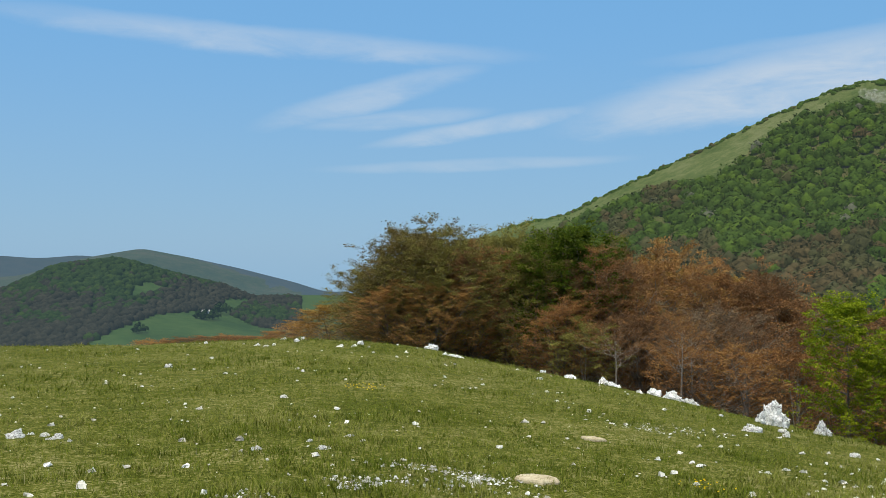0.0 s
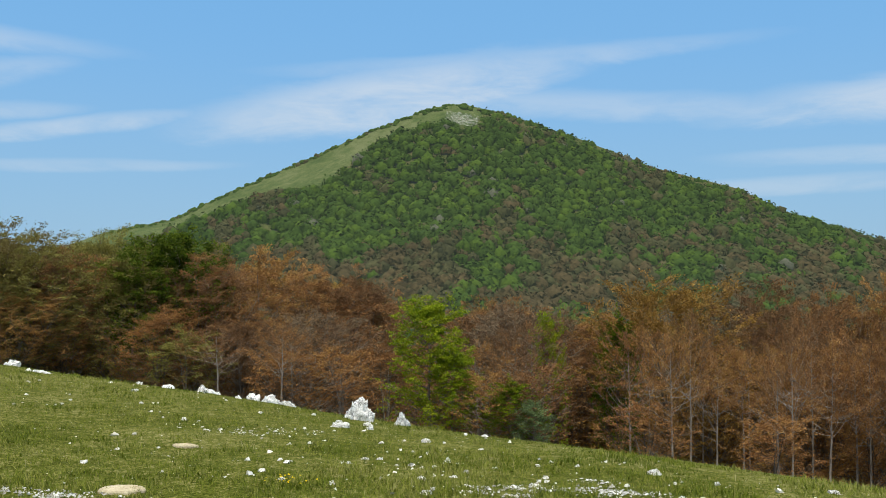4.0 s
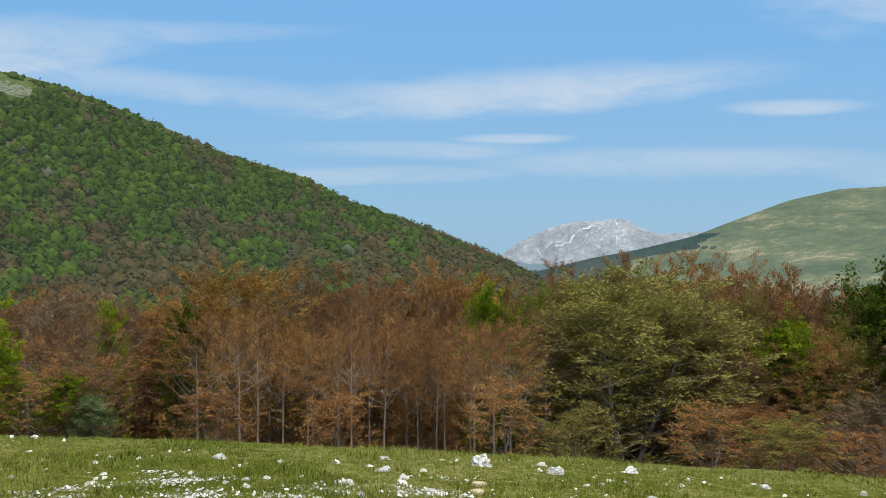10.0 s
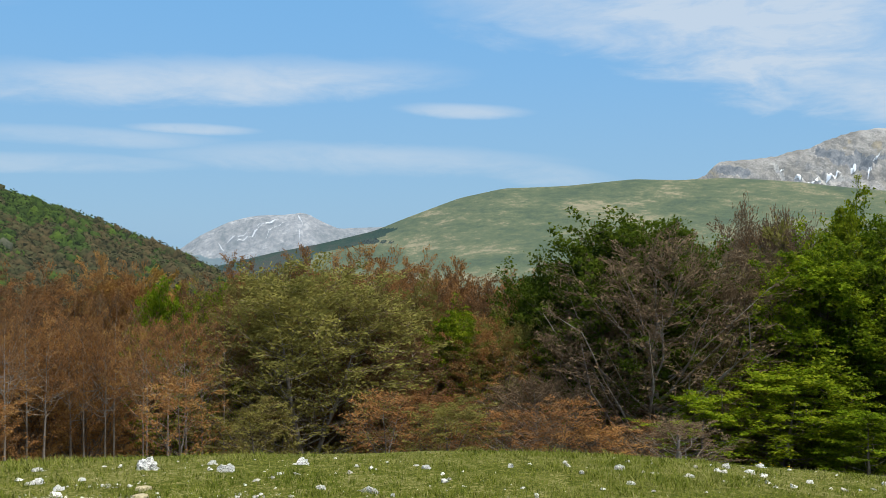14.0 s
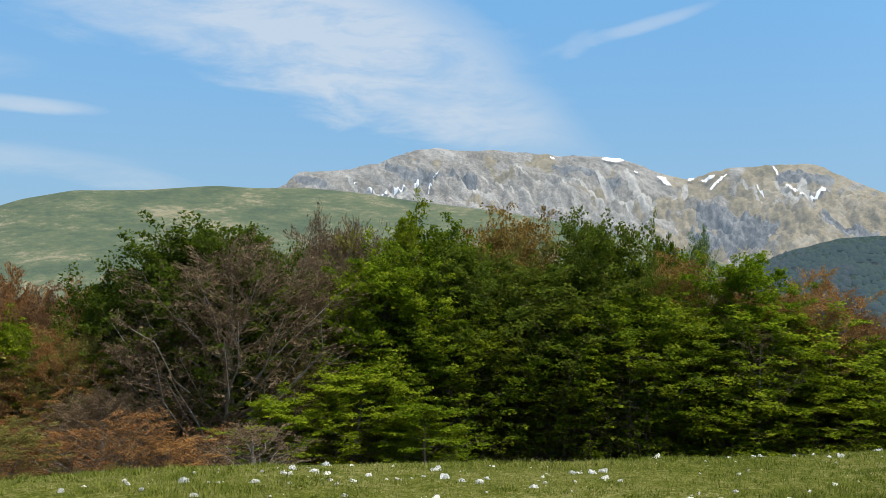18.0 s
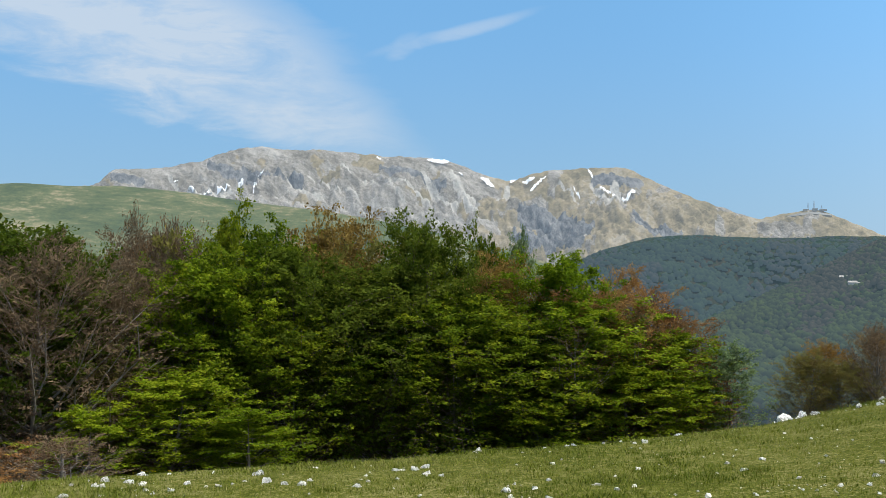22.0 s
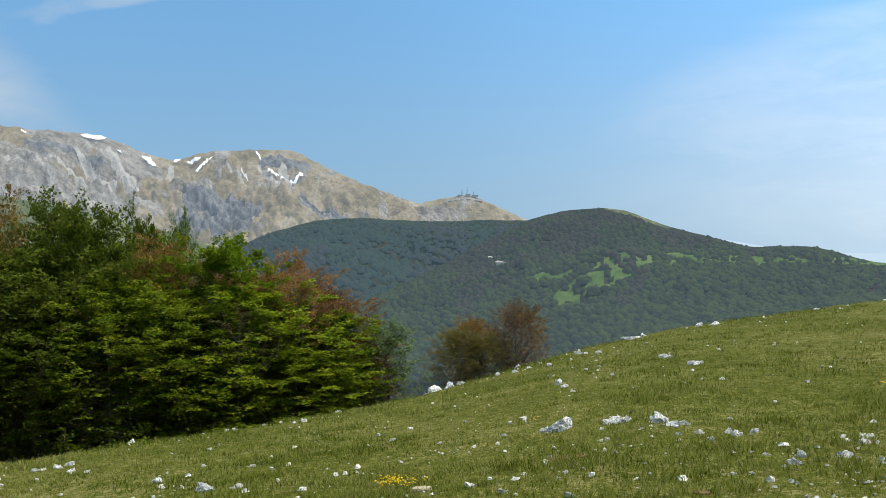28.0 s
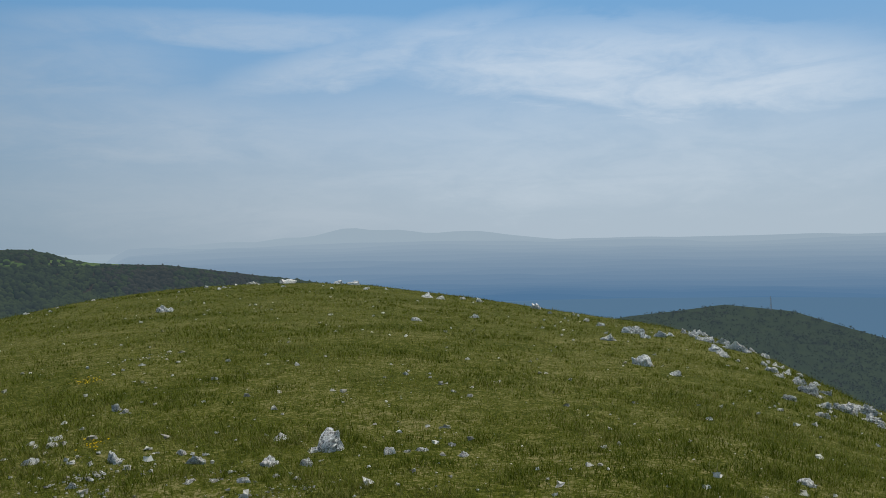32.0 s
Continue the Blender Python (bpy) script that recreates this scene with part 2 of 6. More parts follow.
LEAVES = {
    "copper": material("copper_leaves", [(0.138, 0.078, 0.038), (0.205, 0.105, 0.040), (0.272, 0.132, 0.044), (0.315, 0.176, 0.056)], 0.4, 4, 0.7, island=0.2, thing=0.55, seep=0.36),
    "rust": material("rust_leaves", [(0.135, 0.074, 0.017), (0.210, 0.118, 0.026), (0.27, 0.155, 0.036), (0.31, 0.19, 0.048)], 0.4, 4, 0.7, island=0.25, thing=0.2, seep=0.3),
    "russet": material("russet_leaves", [(0.125, 0.082, 0.022), (0.20, 0.128, 0.032), (0.26, 0.170, 0.044), (0.30, 0.21, 0.056)], 0.4, 4, 0.7, island=0.3, thing=0.15, seep=0.4),
    "olive": material("olive_leaves", [(0.132, 0.098, 0.034), (0.160, 0.136, 0.037), (0.184, 0.166, 0.041), (0.208, 0.190, 0.046)], 0.4, 4, 0.7, island=0.15, thing=0.3, seep=0.36),
    "green": material("young_green_leaves", [(0.050, 0.084, 0.004), (0.084, 0.128, 0.006), (0.128, 0.176, 0.008), (0.20, 0.232, 0.012)], 0.4, 4, 0.6, island=0.3, thing=0.34, seep=0.5),
    "deep": material("dark_green_leaves", [(0.038, 0.058, 0.005), (0.056, 0.083, 0.007), (0.078, 0.108, 0.010), (0.110, 0.138, 0.014)], 0.4, 4, 0.6, island=0.3, thing=0.3, seep=0.5),
    "lime": material("lime_green_leaves", [(0.076, 0.122, 0.004), (0.120, 0.178, 0.006), (0.170, 0.230, 0.009), (0.235, 0.27, 0.014)], 0.4, 4, 0.6, island=0.3, thing=0.25, seep=0.45),
    "bare": material("leaf_buds", [(0.105, 0.072, 0.042), (0.155, 0.108, 0.062), (0.205, 0.145, 0.086)], 0.5, 4, 0.8, island=0.3, thing=0.1, seep=0.3),
    "sage": material("sage_leaves", [(0.085, 0.125, 0.045), (0.135, 0.19, 0.075), (0.19, 0.25, 0.105)], 0.5, 4, 0.6, island=0.35, seep=0.45),
}
CROWN_TONES = [
    ("crown_green", [(0.032, 0.058, 0.007), (0.048, 0.082, 0.010), (0.068, 0.106, 0.014)]),
    ("crown_lime", [(0.048, 0.080, 0.007), (0.068, 0.108, 0.010), (0.092, 0.134, 0.014)]),
    ("crown_brown", [(0.050, 0.046, 0.016), (0.075, 0.066, 0.023), (0.100, 0.086, 0.032)]),
    ("crown_rust", [(0.060, 0.041, 0.016), (0.088, 0.060, 0.023), (0.116, 0.080, 0.032)]),
    ("crown_dark", [(0.026, 0.048, 0.006), (0.040, 0.068, 0.009), (0.056, 0.089, 0.012)]),
    ("crown_umber", [(0.042, 0.039, 0.015), (0.062, 0.056, 0.020), (0.083, 0.074, 0.027)]),
    ("crown_grey", [(0.075, 0.074, 0.042), (0.110, 0.107, 0.064), (0.145, 0.142, 0.088)]),
]


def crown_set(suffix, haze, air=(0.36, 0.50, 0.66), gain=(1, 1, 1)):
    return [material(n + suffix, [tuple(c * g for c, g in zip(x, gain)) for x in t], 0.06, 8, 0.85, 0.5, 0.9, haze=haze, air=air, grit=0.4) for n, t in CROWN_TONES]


# Painted distance: each farther set glows more and has bluer tones.
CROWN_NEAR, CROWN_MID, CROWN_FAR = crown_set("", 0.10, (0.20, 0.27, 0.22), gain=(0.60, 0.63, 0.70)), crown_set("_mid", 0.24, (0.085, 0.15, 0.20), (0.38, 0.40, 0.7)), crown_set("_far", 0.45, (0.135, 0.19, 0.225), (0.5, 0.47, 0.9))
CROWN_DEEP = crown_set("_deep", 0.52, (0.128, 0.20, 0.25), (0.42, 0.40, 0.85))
# pasture tones with a slight emissive haze painted over them
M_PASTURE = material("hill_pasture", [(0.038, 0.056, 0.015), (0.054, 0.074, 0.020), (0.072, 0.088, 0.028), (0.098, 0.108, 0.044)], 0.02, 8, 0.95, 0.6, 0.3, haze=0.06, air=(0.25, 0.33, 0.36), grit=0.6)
M_LITTER = material("forest_floor", [(0.07, 0.05, 0.03), (0.12, 0.085, 0.05), (0.17, 0.12, 0.07)], 0.4, 8, 0.95, 0.5, 6)
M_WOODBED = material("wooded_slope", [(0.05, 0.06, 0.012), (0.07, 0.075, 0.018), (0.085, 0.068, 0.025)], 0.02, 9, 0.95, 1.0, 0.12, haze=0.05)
# Valley field, dome and far wood carry a painted blue haze glow.
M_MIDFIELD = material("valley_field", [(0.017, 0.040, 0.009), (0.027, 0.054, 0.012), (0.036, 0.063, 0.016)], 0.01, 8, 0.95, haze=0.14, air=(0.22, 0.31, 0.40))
M_MIDDOME = material("far_pasture_haze_glow", [(0.018, 0.035, 0.014), (0.032, 0.048, 0.018), (0.056, 0.059, 0.032)], 0.008, 8, 0.95, 0.5, 0.05, haze=0.42, air=(0.13, 0.21, 0.29), grit=0.6)
M_MIDDARK = material("far_dark_wood_haze_glow", [(0.03, 0.05, 0.03), (0.05, 0.065, 0.04)], 0.02, 8, 0.95, haze=0.6, air=(0.10, 0.16, 0.26))
# the ridge's grass, paled by a painted haze glow
M_GREENRIDGE = material("ridge_pasture_haze_glow", [(0.030, 0.049, 0.017), (0.052, 0.072, 0.023), (0.092, 0.102, 0.038), (0.235, 0.198, 0.11)], 0.006, 7, 0.95, 0.3, 0.05, haze=0.28, air=(0.27, 0.35, 0.38), stretch=(1, 1, 3.4), grit=0.5)
# Mountain rock, pasture and snow, each with a glow for haze mixed in.
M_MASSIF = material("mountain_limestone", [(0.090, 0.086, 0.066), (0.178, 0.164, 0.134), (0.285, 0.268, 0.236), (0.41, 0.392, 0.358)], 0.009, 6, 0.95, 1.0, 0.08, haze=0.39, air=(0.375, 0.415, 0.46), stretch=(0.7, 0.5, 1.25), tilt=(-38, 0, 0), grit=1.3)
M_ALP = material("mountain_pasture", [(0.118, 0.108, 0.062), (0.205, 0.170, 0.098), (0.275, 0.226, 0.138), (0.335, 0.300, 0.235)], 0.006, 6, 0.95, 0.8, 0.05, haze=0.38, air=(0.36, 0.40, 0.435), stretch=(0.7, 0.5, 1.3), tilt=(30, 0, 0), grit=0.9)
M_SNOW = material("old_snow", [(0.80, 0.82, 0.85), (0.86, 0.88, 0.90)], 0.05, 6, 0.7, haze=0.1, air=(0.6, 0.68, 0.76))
M_FARSNOW = material("distant_snow_haze_glow", [(0.50, 0.52, 0.55), (0.66, 0.68, 0.71)], 0.02, 6, 0.7, haze=0.45, air=(0.45, 0.55, 0.64))
M_FARROCK = material("distant_limestone_haze_glow", [(0.10, 0.11, 0.10), (0.19, 0.185, 0.18), (0.29, 0.28, 0.275), (0.46, 0.45, 0.44)], 0.006, 8, 0.95, 1.0, 0.03, haze=0.50, air=(0.38, 0.48, 0.58), stretch=(1, 1, 0.6))
# woodland colour with a blue haze glow painted in
M_FARWOOD = material("distant_wood_haze_glow", [(0.010, 0.028, 0.016), (0.022, 0.045, 0.019), (0.046, 0.050, 0.030), (0.060, 0.048, 0.036)], 0.005, 6, 0.95, 1.0, 0.1, haze=0.34, air=(0.105, 0.165, 0.215), grit=0.7)
# Almost all glow: the colour of the haze is painted on these.
M_LOWLAND_GLOW = material("hazy_lowland", [(0.05, 0.08, 0.05), (0.08, 0.10, 0.07)], 0.002, 8, 0.95, haze=0.94, air=(0.195, 0.375, 0.595))
M_RIDGE_GLOW = material("far_ridge_haze_glow", [(0.05, 0.08, 0.06), (0.08, 0.10, 0.08)], 0.002, 8, 0.95, haze=0.97, air=(0.66, 0.84, 1.0))
M_FARBASE = material("mountain_foot_haze_glow", [(0.05, 0.08, 0.05), (0.08, 0.10, 0.07)], 0.002, 8, 0.95, haze=0.8, air=(0.26, 0.37, 0.46))
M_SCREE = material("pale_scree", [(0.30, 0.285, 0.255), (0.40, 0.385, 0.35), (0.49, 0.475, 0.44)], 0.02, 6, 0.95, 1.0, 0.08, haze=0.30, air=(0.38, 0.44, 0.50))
# cliff rock, used too as painted shade on the cirque wall
M_CLIFF_AND_SHADE = material("blue_grey_cliff_and_shade", [(0.07, 0.075, 0.08), (0.15, 0.155, 0.16), (0.27, 0.27, 0.265)], 0.01, 5, 0.95, 1.0, 0.05, haze=0.30, air=(0.28, 0.36, 0.45), stretch=(1, 1, 0.4), grit=0.8)
# Far walls, roofs and masts glow a quarter with painted haze.
M_WALL = material("pale_plaster_wall", [(0.32, 0.31, 0.29), (0.42, 0.41, 0.39)], 1, 8, 0.9, haze=0.25, air=(0.30, 0.36, 0.40))
M_ROOF = material("pale_roof", [(0.30, 0.28, 0.26), (0.40, 0.38, 0.36)], 1, 8, 0.9, haze=0.25, air=(0.30, 0.36, 0.40))
M_METAL = material("galvanised_steel", [(0.26, 0.26, 0.27), (0.36, 0.36, 0.37)], 1, 8, 0.6, haze=0.25)
M_YELLOW = material("yellow_petals", [(0.55, 0.38, 0.01), (0.75, 0.55, 0.02)], 5, 5, 0.6, island=0.3, seep=0.3)
M_EARTH = material("bare_reddish_earth", [(0.10, 0.07, 0.03), (0.15, 0.10, 0.045), (0.20, 0.14, 0.065)], 4, 8, 0.95, 0.8, 30)


# ---------------------------------------------------------------- lie of the land
# Bearings are degrees clockwise from the first view; rises are degrees above the level of the eye.
EYE = 1.6


def lattice(seed):
    return np.random.RandomState(seed).rand(256, 256)


LATTICE = lattice(7)


def vnoise(x, y):
    """Smooth value noise, 0 to 1."""
    x, y = np.asarray(x, float), np.asarray(y, float)
    xi, yi = np.floor(x).astype(int), np.floor(y).astype(int)
    fx, fy = x - xi, y - yi
    fx, fy = fx * fx * (3 - 2 * fx), fy * fy * (3 - 2 * fy)
    a, b = LATTICE[xi % 256, yi % 256], LATTICE[(xi + 1) % 256, yi % 256]
    c, d = LATTICE[xi % 256, (yi + 1) % 256], LATTICE[(xi + 1) % 256, (yi + 1) % 256]
    return (a * (1 - fx) + b * fx) * (1 - fy) + (c * (1 - fx) + d * fx) * fy


def fbm(x, y, octaves=4):
    total, size, norm = 0.0, 1.0, 0.0
    for i in range(octaves):
        total = total + size * vnoise(x * 2 ** i + 17.3 * i, y * 2 ** i + 9.1 * i)
        norm += size
        size *= 0.5
    return total / norm


# the brow of the meadow: bearing, rise, distance
BROW = [(-75, -5.0, 24), (-26, -5.15, 24), (-18, -5.4, 25), (-10, -5.2, 26), (-5.8, -5.35, 26), (-0.8, -5.8, 25),
        (4, -6.85, 23), (11.5, -8.1, 19), (19, -9.5, 16), (27, -10.85, 13.5), (34.5, -11.7, 12), (41.6, -12.45, 11),
        (52, -13.1, 10.5), (66, -13.45, 10.5), (80, -13.15, 11), (93, -13.15, 12), (104, -12.85, 13),
        (115, -11.95, 14.5), (121, -11.1, 16.5), (127, -10.1, 19), (136, -7.4, 24), (143, -5.5, 30),
        (149.5, -4.35, 36), (155, -3.4, 40), (160, -2.95, 43), (165.5, -2.85, 43), (171, -3.15, 40), (178, -4.2, 34)]
BROW += [(183, -4.95, 30), (190, -6.1, 25), (195, -7.7, 21), (201, -10.8, 15), (215, -13, 12), (250, -9, 15), (285, -5, 24)]
BROW_AZ, BROW_EL, BROW_R = (np.array(c, float) for c in zip(*BROW))


def smooth_table(xs, ys, x):
    """A table read with soft corners."""
    return sum(np.interp(x + o, xs, ys) for o in (-1.6, -0.8, 0, 0.8, 1.6)) / 5


def ground_z(x, y):
    x, y = np.asarray(x, float), np.asarray(y, float)
    r = np.hypot(x, y) + 1e-6
    az = (np.degrees(np.arctan2(x, y)) + 75) % 360 - 75
    el, re = smooth_table(BROW_AZ, BROW_EL, az), smooth_table(BROW_AZ, BROW_R, az)
    ze = EYE + re * np.tan(np.radians(el))
    near = ze * np.minimum(r / re, 1) ** 1.35
    d = np.maximum(r - re, 0)
    s0, s1 = 1.35 * ze / re, np.tan(np.radians(el)) - 0.035
    near_d, far_d = np.minimum(d, 50), np.maximum(d - 50, 0)
    out = s0 * near_d + (s1 - s0) * (near_d - 2.2 * (1 - np.exp(-near_d / 2.2))) - 0.24 * far_d
    bump = 0.10 * (fbm(x * 0.16, y * 0.16, 3) - 0.5) + 0.05 * (fbm(x * 1.1 + 5, y * 1.1, 3) - 0.5)
    bump = bump * np.clip((r - 1.5) / 5, 0, 1) * np.clip(2.2 - r / re, 0.25, 1)
    return near + out + bump


# ---------------------------------------------------------------- meshes


def mesh_from(name, verts, faces, mats, picks=None, smooth=False):
    """A mesh from arrays; all faces have the same number of corners."""
    me = bpy.data.meshes.new(name)
    verts, faces = np.asarray(verts, np.float32), np.asarray(faces, np.int32)
    k = faces.shape[1]
    me.vertices.add(len(verts))
    me.vertices.foreach_set("co", verts.ravel())
    me.loops.add(faces.size)
    me.loops.foreach_set("vertex_index", faces.ravel())
    me.polygons.add(len(faces))
    me.polygons.foreach_set("loop_start", np.arange(len(faces), dtype=np.int32) * k)
    for m in mats:
        me.materials.append(m)
    if picks is not None:
        me.polygons.foreach_set("material_index", np.asarray(picks, np.int32))
    me.polygons.foreach_set("use_smooth", np.full(len(faces), smooth))
    me.update(calc_edges=True)
    me.validate()
    return me


def grid_faces(rows, cols, wrap=False):
    i, j = np.meshgrid(np.arange(rows - 1), np.arange(cols if wrap else cols - 1), indexing="ij")
    a, b = i * cols + j, i * cols + (j + 1) % cols
    return np.stack([a, b, b + cols, a + cols], -1).reshape(-1, 4)


def part(name, bm, mat, parent, label=""):
    me = bpy.data.meshes.new(name)
    bm.to_mesh(me)
    bm.free()
    me.materials.append(mat)
    ob = new(name, me)
    ob.parent = parent
    return tagged(ob, label)


def box(bm, x0, y0, z0, x1, y1, z1):
    m = Matrix.Translation(((x0 + x1) / 2, (y0 + y1) / 2, (z0 + z1) / 2)) @ Matrix.Diagonal((x1 - x0, y1 - y0, z1 - z0, 1))
    return bmesh.ops.create_cube(bm, size=1, matrix=m)["verts"]


def polar(az, r, z):
    a = np.radians(az)
    return np.stack([r * np.sin(a), r * np.cos(a), z], -1)


# ---------------------------------------------------------------- ground: one sheet to the horizon
AZ = np.concatenate([np.arange(-35, 212, 0.75), np.arange(212, 325, 3.0)])
RR = np.concatenate([[0.02], np.geomspace(0.6, 4, 8), np.arange(4.3, 50, 0.55), np.geomspace(51, 4800, 70)])
A2, R2 = np.meshgrid(AZ, RR)
P2 = polar(A2, R2, 0 * A2)
P2[..., 2] = ground_z(P2[..., 0], P2[..., 1])
gf = grid_faces(len(RR), len(AZ), True)
edge_r = smooth_table(BROW_AZ, BROW_R, AZ)
meadow_face = (RR[:-1, None] < edge_r[None] + 9).ravel()
ground = tagged(new("ground", mesh_from("ground", P2.reshape(-1, 3), gf, [M_TURF, M_LITTER], np.where(meadow_face, 0, 1), True)),
                "stony upland meadow falling away into woodland", "ground", kind="structure")

# ---------------------------------------------------------------- hills and mountains


class Ridge:
    """A slope from a foot line up to a skyline: bearings with the rise of each, at a distance."""

    def __init__(self, sky, r0, el0, r1, power=0.9, rough=0.0, grain=0.01, gully=0.0, crag=0.0):
        self.az, self.el = (np.array(c, float) for c in zip(*sky))
        self.r0, self.el0, self.r1, self.power, self.rough, self.grain, self.gully, self.crag = r0, el0, r1, power, rough, grain, gully, crag

    def crest(self, az):
        return sum(np.interp(az + o, self.az, self.el) for o in (-0.35, 0, 0.35)) / 3

    def at(self, az, s):
        az, s = np.asarray(az, float), np.asarray(s, float)
        t = np.minimum(s, 1)
        r = self.r0 + (self.r1 - self.r0) * s
        el = self.el0 + (self.crest(az) - self.el0) * t ** self.power
        p = polar(az, r, EYE + r * np.tan(np.radians(el)))
        over = np.maximum(s - 1, 0)
        p[..., 2] -= over * (self.r1 - self.r0) * 0.5
        fade = np.clip(s * 4, 0, 1) * np.clip((1 - t) * 5 + 0.12, 0, 1)
        g = self.grain
        p[..., 2] += fade * self.rough * (fbm(p[..., 0] * g, p[..., 1] * g, 5) - 0.5)
        if self.crag:
            p[..., 2] -= fade * self.crag * np.abs(fbm(p[..., 0] * g * 4 + 3, p[..., 1] * g * 4 - p[..., 2] * g * 2, 4) - 0.5) * 2
        if self.gully:
            bend = 1.1 * fbm(az * 0.35, s * 2.2 + 4, 3)
            n = np.abs(fbm(az * 0.55 + 4.5 * s + bend, s * 4.0 - az * 0.25, 5) - 0.5) * 2
            n2 = np.abs(fbm(az * 1.9 + 11.0 * s + 2 * bend, s * 9 - az * 0.3, 4) - 0.5) * 2
            p[..., 2] += fade * self.gully * (n + 0.35 * n2 - 0.4)
        return p

    def height_to(self, az, el):
        """How far up the slope a given rise lies."""
        c = self.crest(az)
        return np.clip((el - self.el0) / np.maximum(c - self.el0, 1e-3), 0.001, 1) ** (1 / self.power)

    def mesh(self, name, mats, na, ns, pick=None, lo=None, hi=None):
        az = np.linspace(self.az[0] if lo is None else lo, self.az[-1] if hi is None else hi, na)
        s = np.concatenate([np.linspace(0, 1, ns), [1.04, 1.15, 1.5]])
        A, S = np.meshgrid(az, s)
        V = self.at(A, S)
        skirt = V[:1].copy()
        skirt[..., 2] -= 700
        V = np.concatenate([skirt, V])
        A, S = np.concatenate([A[:1], A]), np.concatenate([S[:1], S])
        mid = lambda q: (q[:-1, :-1] + q[1:, :-1] + q[:-1, 1:] + q[1:, 1:]) / 4
        picks = None if pick is None else pick(mid(A), mid(S), mid(self.el0 + (self.crest(A) - self.el0) * np.minimum(S, 1) ** self.power)).ravel()
        return mesh_from(name, V.reshape(-1, 3), grid_faces(len(s) + 1, na), mats, picks, True)


def foliage_shell(name, centres, radii, quads, mats, kinds, seed, tall=0.85, tuft=1.0):
    """Many small crowns, each a loose shell of leafy tufts, in one mesh."""
    rng = np.random.RandomState(seed)
    n = len(centres)
    lump = 0.82 + 0.32 * rng.rand(n, quads)
    d = rng.normal(size=(n, quads, 3))
    d[..., 2] = np.abs(d[..., 2]) * 1.1 - 0.35
    d /= np.linalg.norm(d, axis=2, keepdims=True)
    c = centres[:, None] + d * radii[:, None, None] * lump[..., None] * np.array([1, 1, tall])
    nor = d + 0.33 * rng.normal(size=d.shape)
    nor /= np.linalg.norm(nor, axis=2, keepdims=True)
    u = np.cross(nor, rng.normal(size=d.shape))
    u /= np.linalg.norm(u, axis=2, keepdims=True)
    v = np.cross(nor, u)
    sz = radii[:, None, None] * (0.16 + 0.2 * rng.rand(n, quads, 1)) * tuft
    q = np.stack([c - u * sz, c - v * sz * 0.8, c + u * sz, c + v * sz * 0.8], 2)
    q += rng.normal(size=q.shape) * sz[:, :, None] * 0.25
    f = np.arange(n * quads * 4).reshape(-1, 4)
    return mesh_from(name, q.reshape(-1, 3), f, mats, np.repeat(kinds, quads))


def ball(steps=1):
    bm = bmesh.new()
    bmesh.ops.create_icosphere(bm, subdivisions=steps, radius=1)
    v = np.array([x.co for x in bm.verts])
    f = np.array([[x.index for x in p.verts] for p in bm.faces])
    bm.free()
    return v, f


def leafy_cores(name, centres, radii, mats, kinds, seed, tall=0.85, steps=2):
    """The shaded bodies of many crowns, each knobbly in its own way."""
    rng = np.random.RandomState(seed)
    v, f = ball(steps)
    f = f[v[f].mean(1)[:, 2] > -0.25]
    n = len(centres)
    d = v[None] * (0.72 + 0.30 * rng.rand(n, len(v), 1)) * np.array([1, 1, tall])
    q = centres[:, None] + d * radii[:, None, None] * (1 + 0.25 * rng.normal(size=(n, 1, 3)) * 0.6)
    ff = f[None] + (np.arange(n) * len(v))[:, None, None]
    return mesh_from(name, q.reshape(-1, 3), ff.reshape(-1, 3), mats, np.repeat(kinds, len(f)), True)


def scatter(ridge, count, lo, hi, s0, s1, seed):
    """Places over a slope, evenly by the ground they cover as seen from afar."""
    rng = np.random.RandomState(seed)
    az = lo + (hi - lo) * rng.rand(count)
    s = s0 + (s1 - s0) * rng.rand(count)
    return az, s, rng


# --- the wooded hill with the bald western shoulder, a thin haze glow painted in
HILL = Ridge([(-6, -4), (-2, -1.5), (0, 0.2), (3.8, 1.75), (7.8, 2.6), (11, 4.2), (14, 5.55), (17.3, 7.1), (20.7, 8.6), (23.8, 9.75), (25.6, 10.0), (28.3, 9.4),
              (32.5, 7.9), (37.5, 5.85), (42.4, 4.5), (44.9, 3.15), (48.6, 1.85), (51.9, 0.6), (54.7, -0.6), (56.5, -1.7), (60, -3.5), (64, -5)], 300, -5.0, 680, 0.95, 14, 0.02)
BALD = [(0, -1), (3.8, 0.5), (8, 1.85), (11, 3.2), (13, 4.3), (16.9, 4.7), (18.6, 6.2), (20.3, 7.6), (22, 8.35), (23.4, 8.8), (25.2, 8.85), (26.2, 8.6), (26.9, 9.2), (27.6, 12)]
bald_low = lambda az: np.where((az < 27.5), np.interp(az, *zip(*BALD)), 99)
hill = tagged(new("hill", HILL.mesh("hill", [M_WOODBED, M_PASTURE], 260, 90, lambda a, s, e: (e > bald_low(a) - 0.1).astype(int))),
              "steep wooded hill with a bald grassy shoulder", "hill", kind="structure")


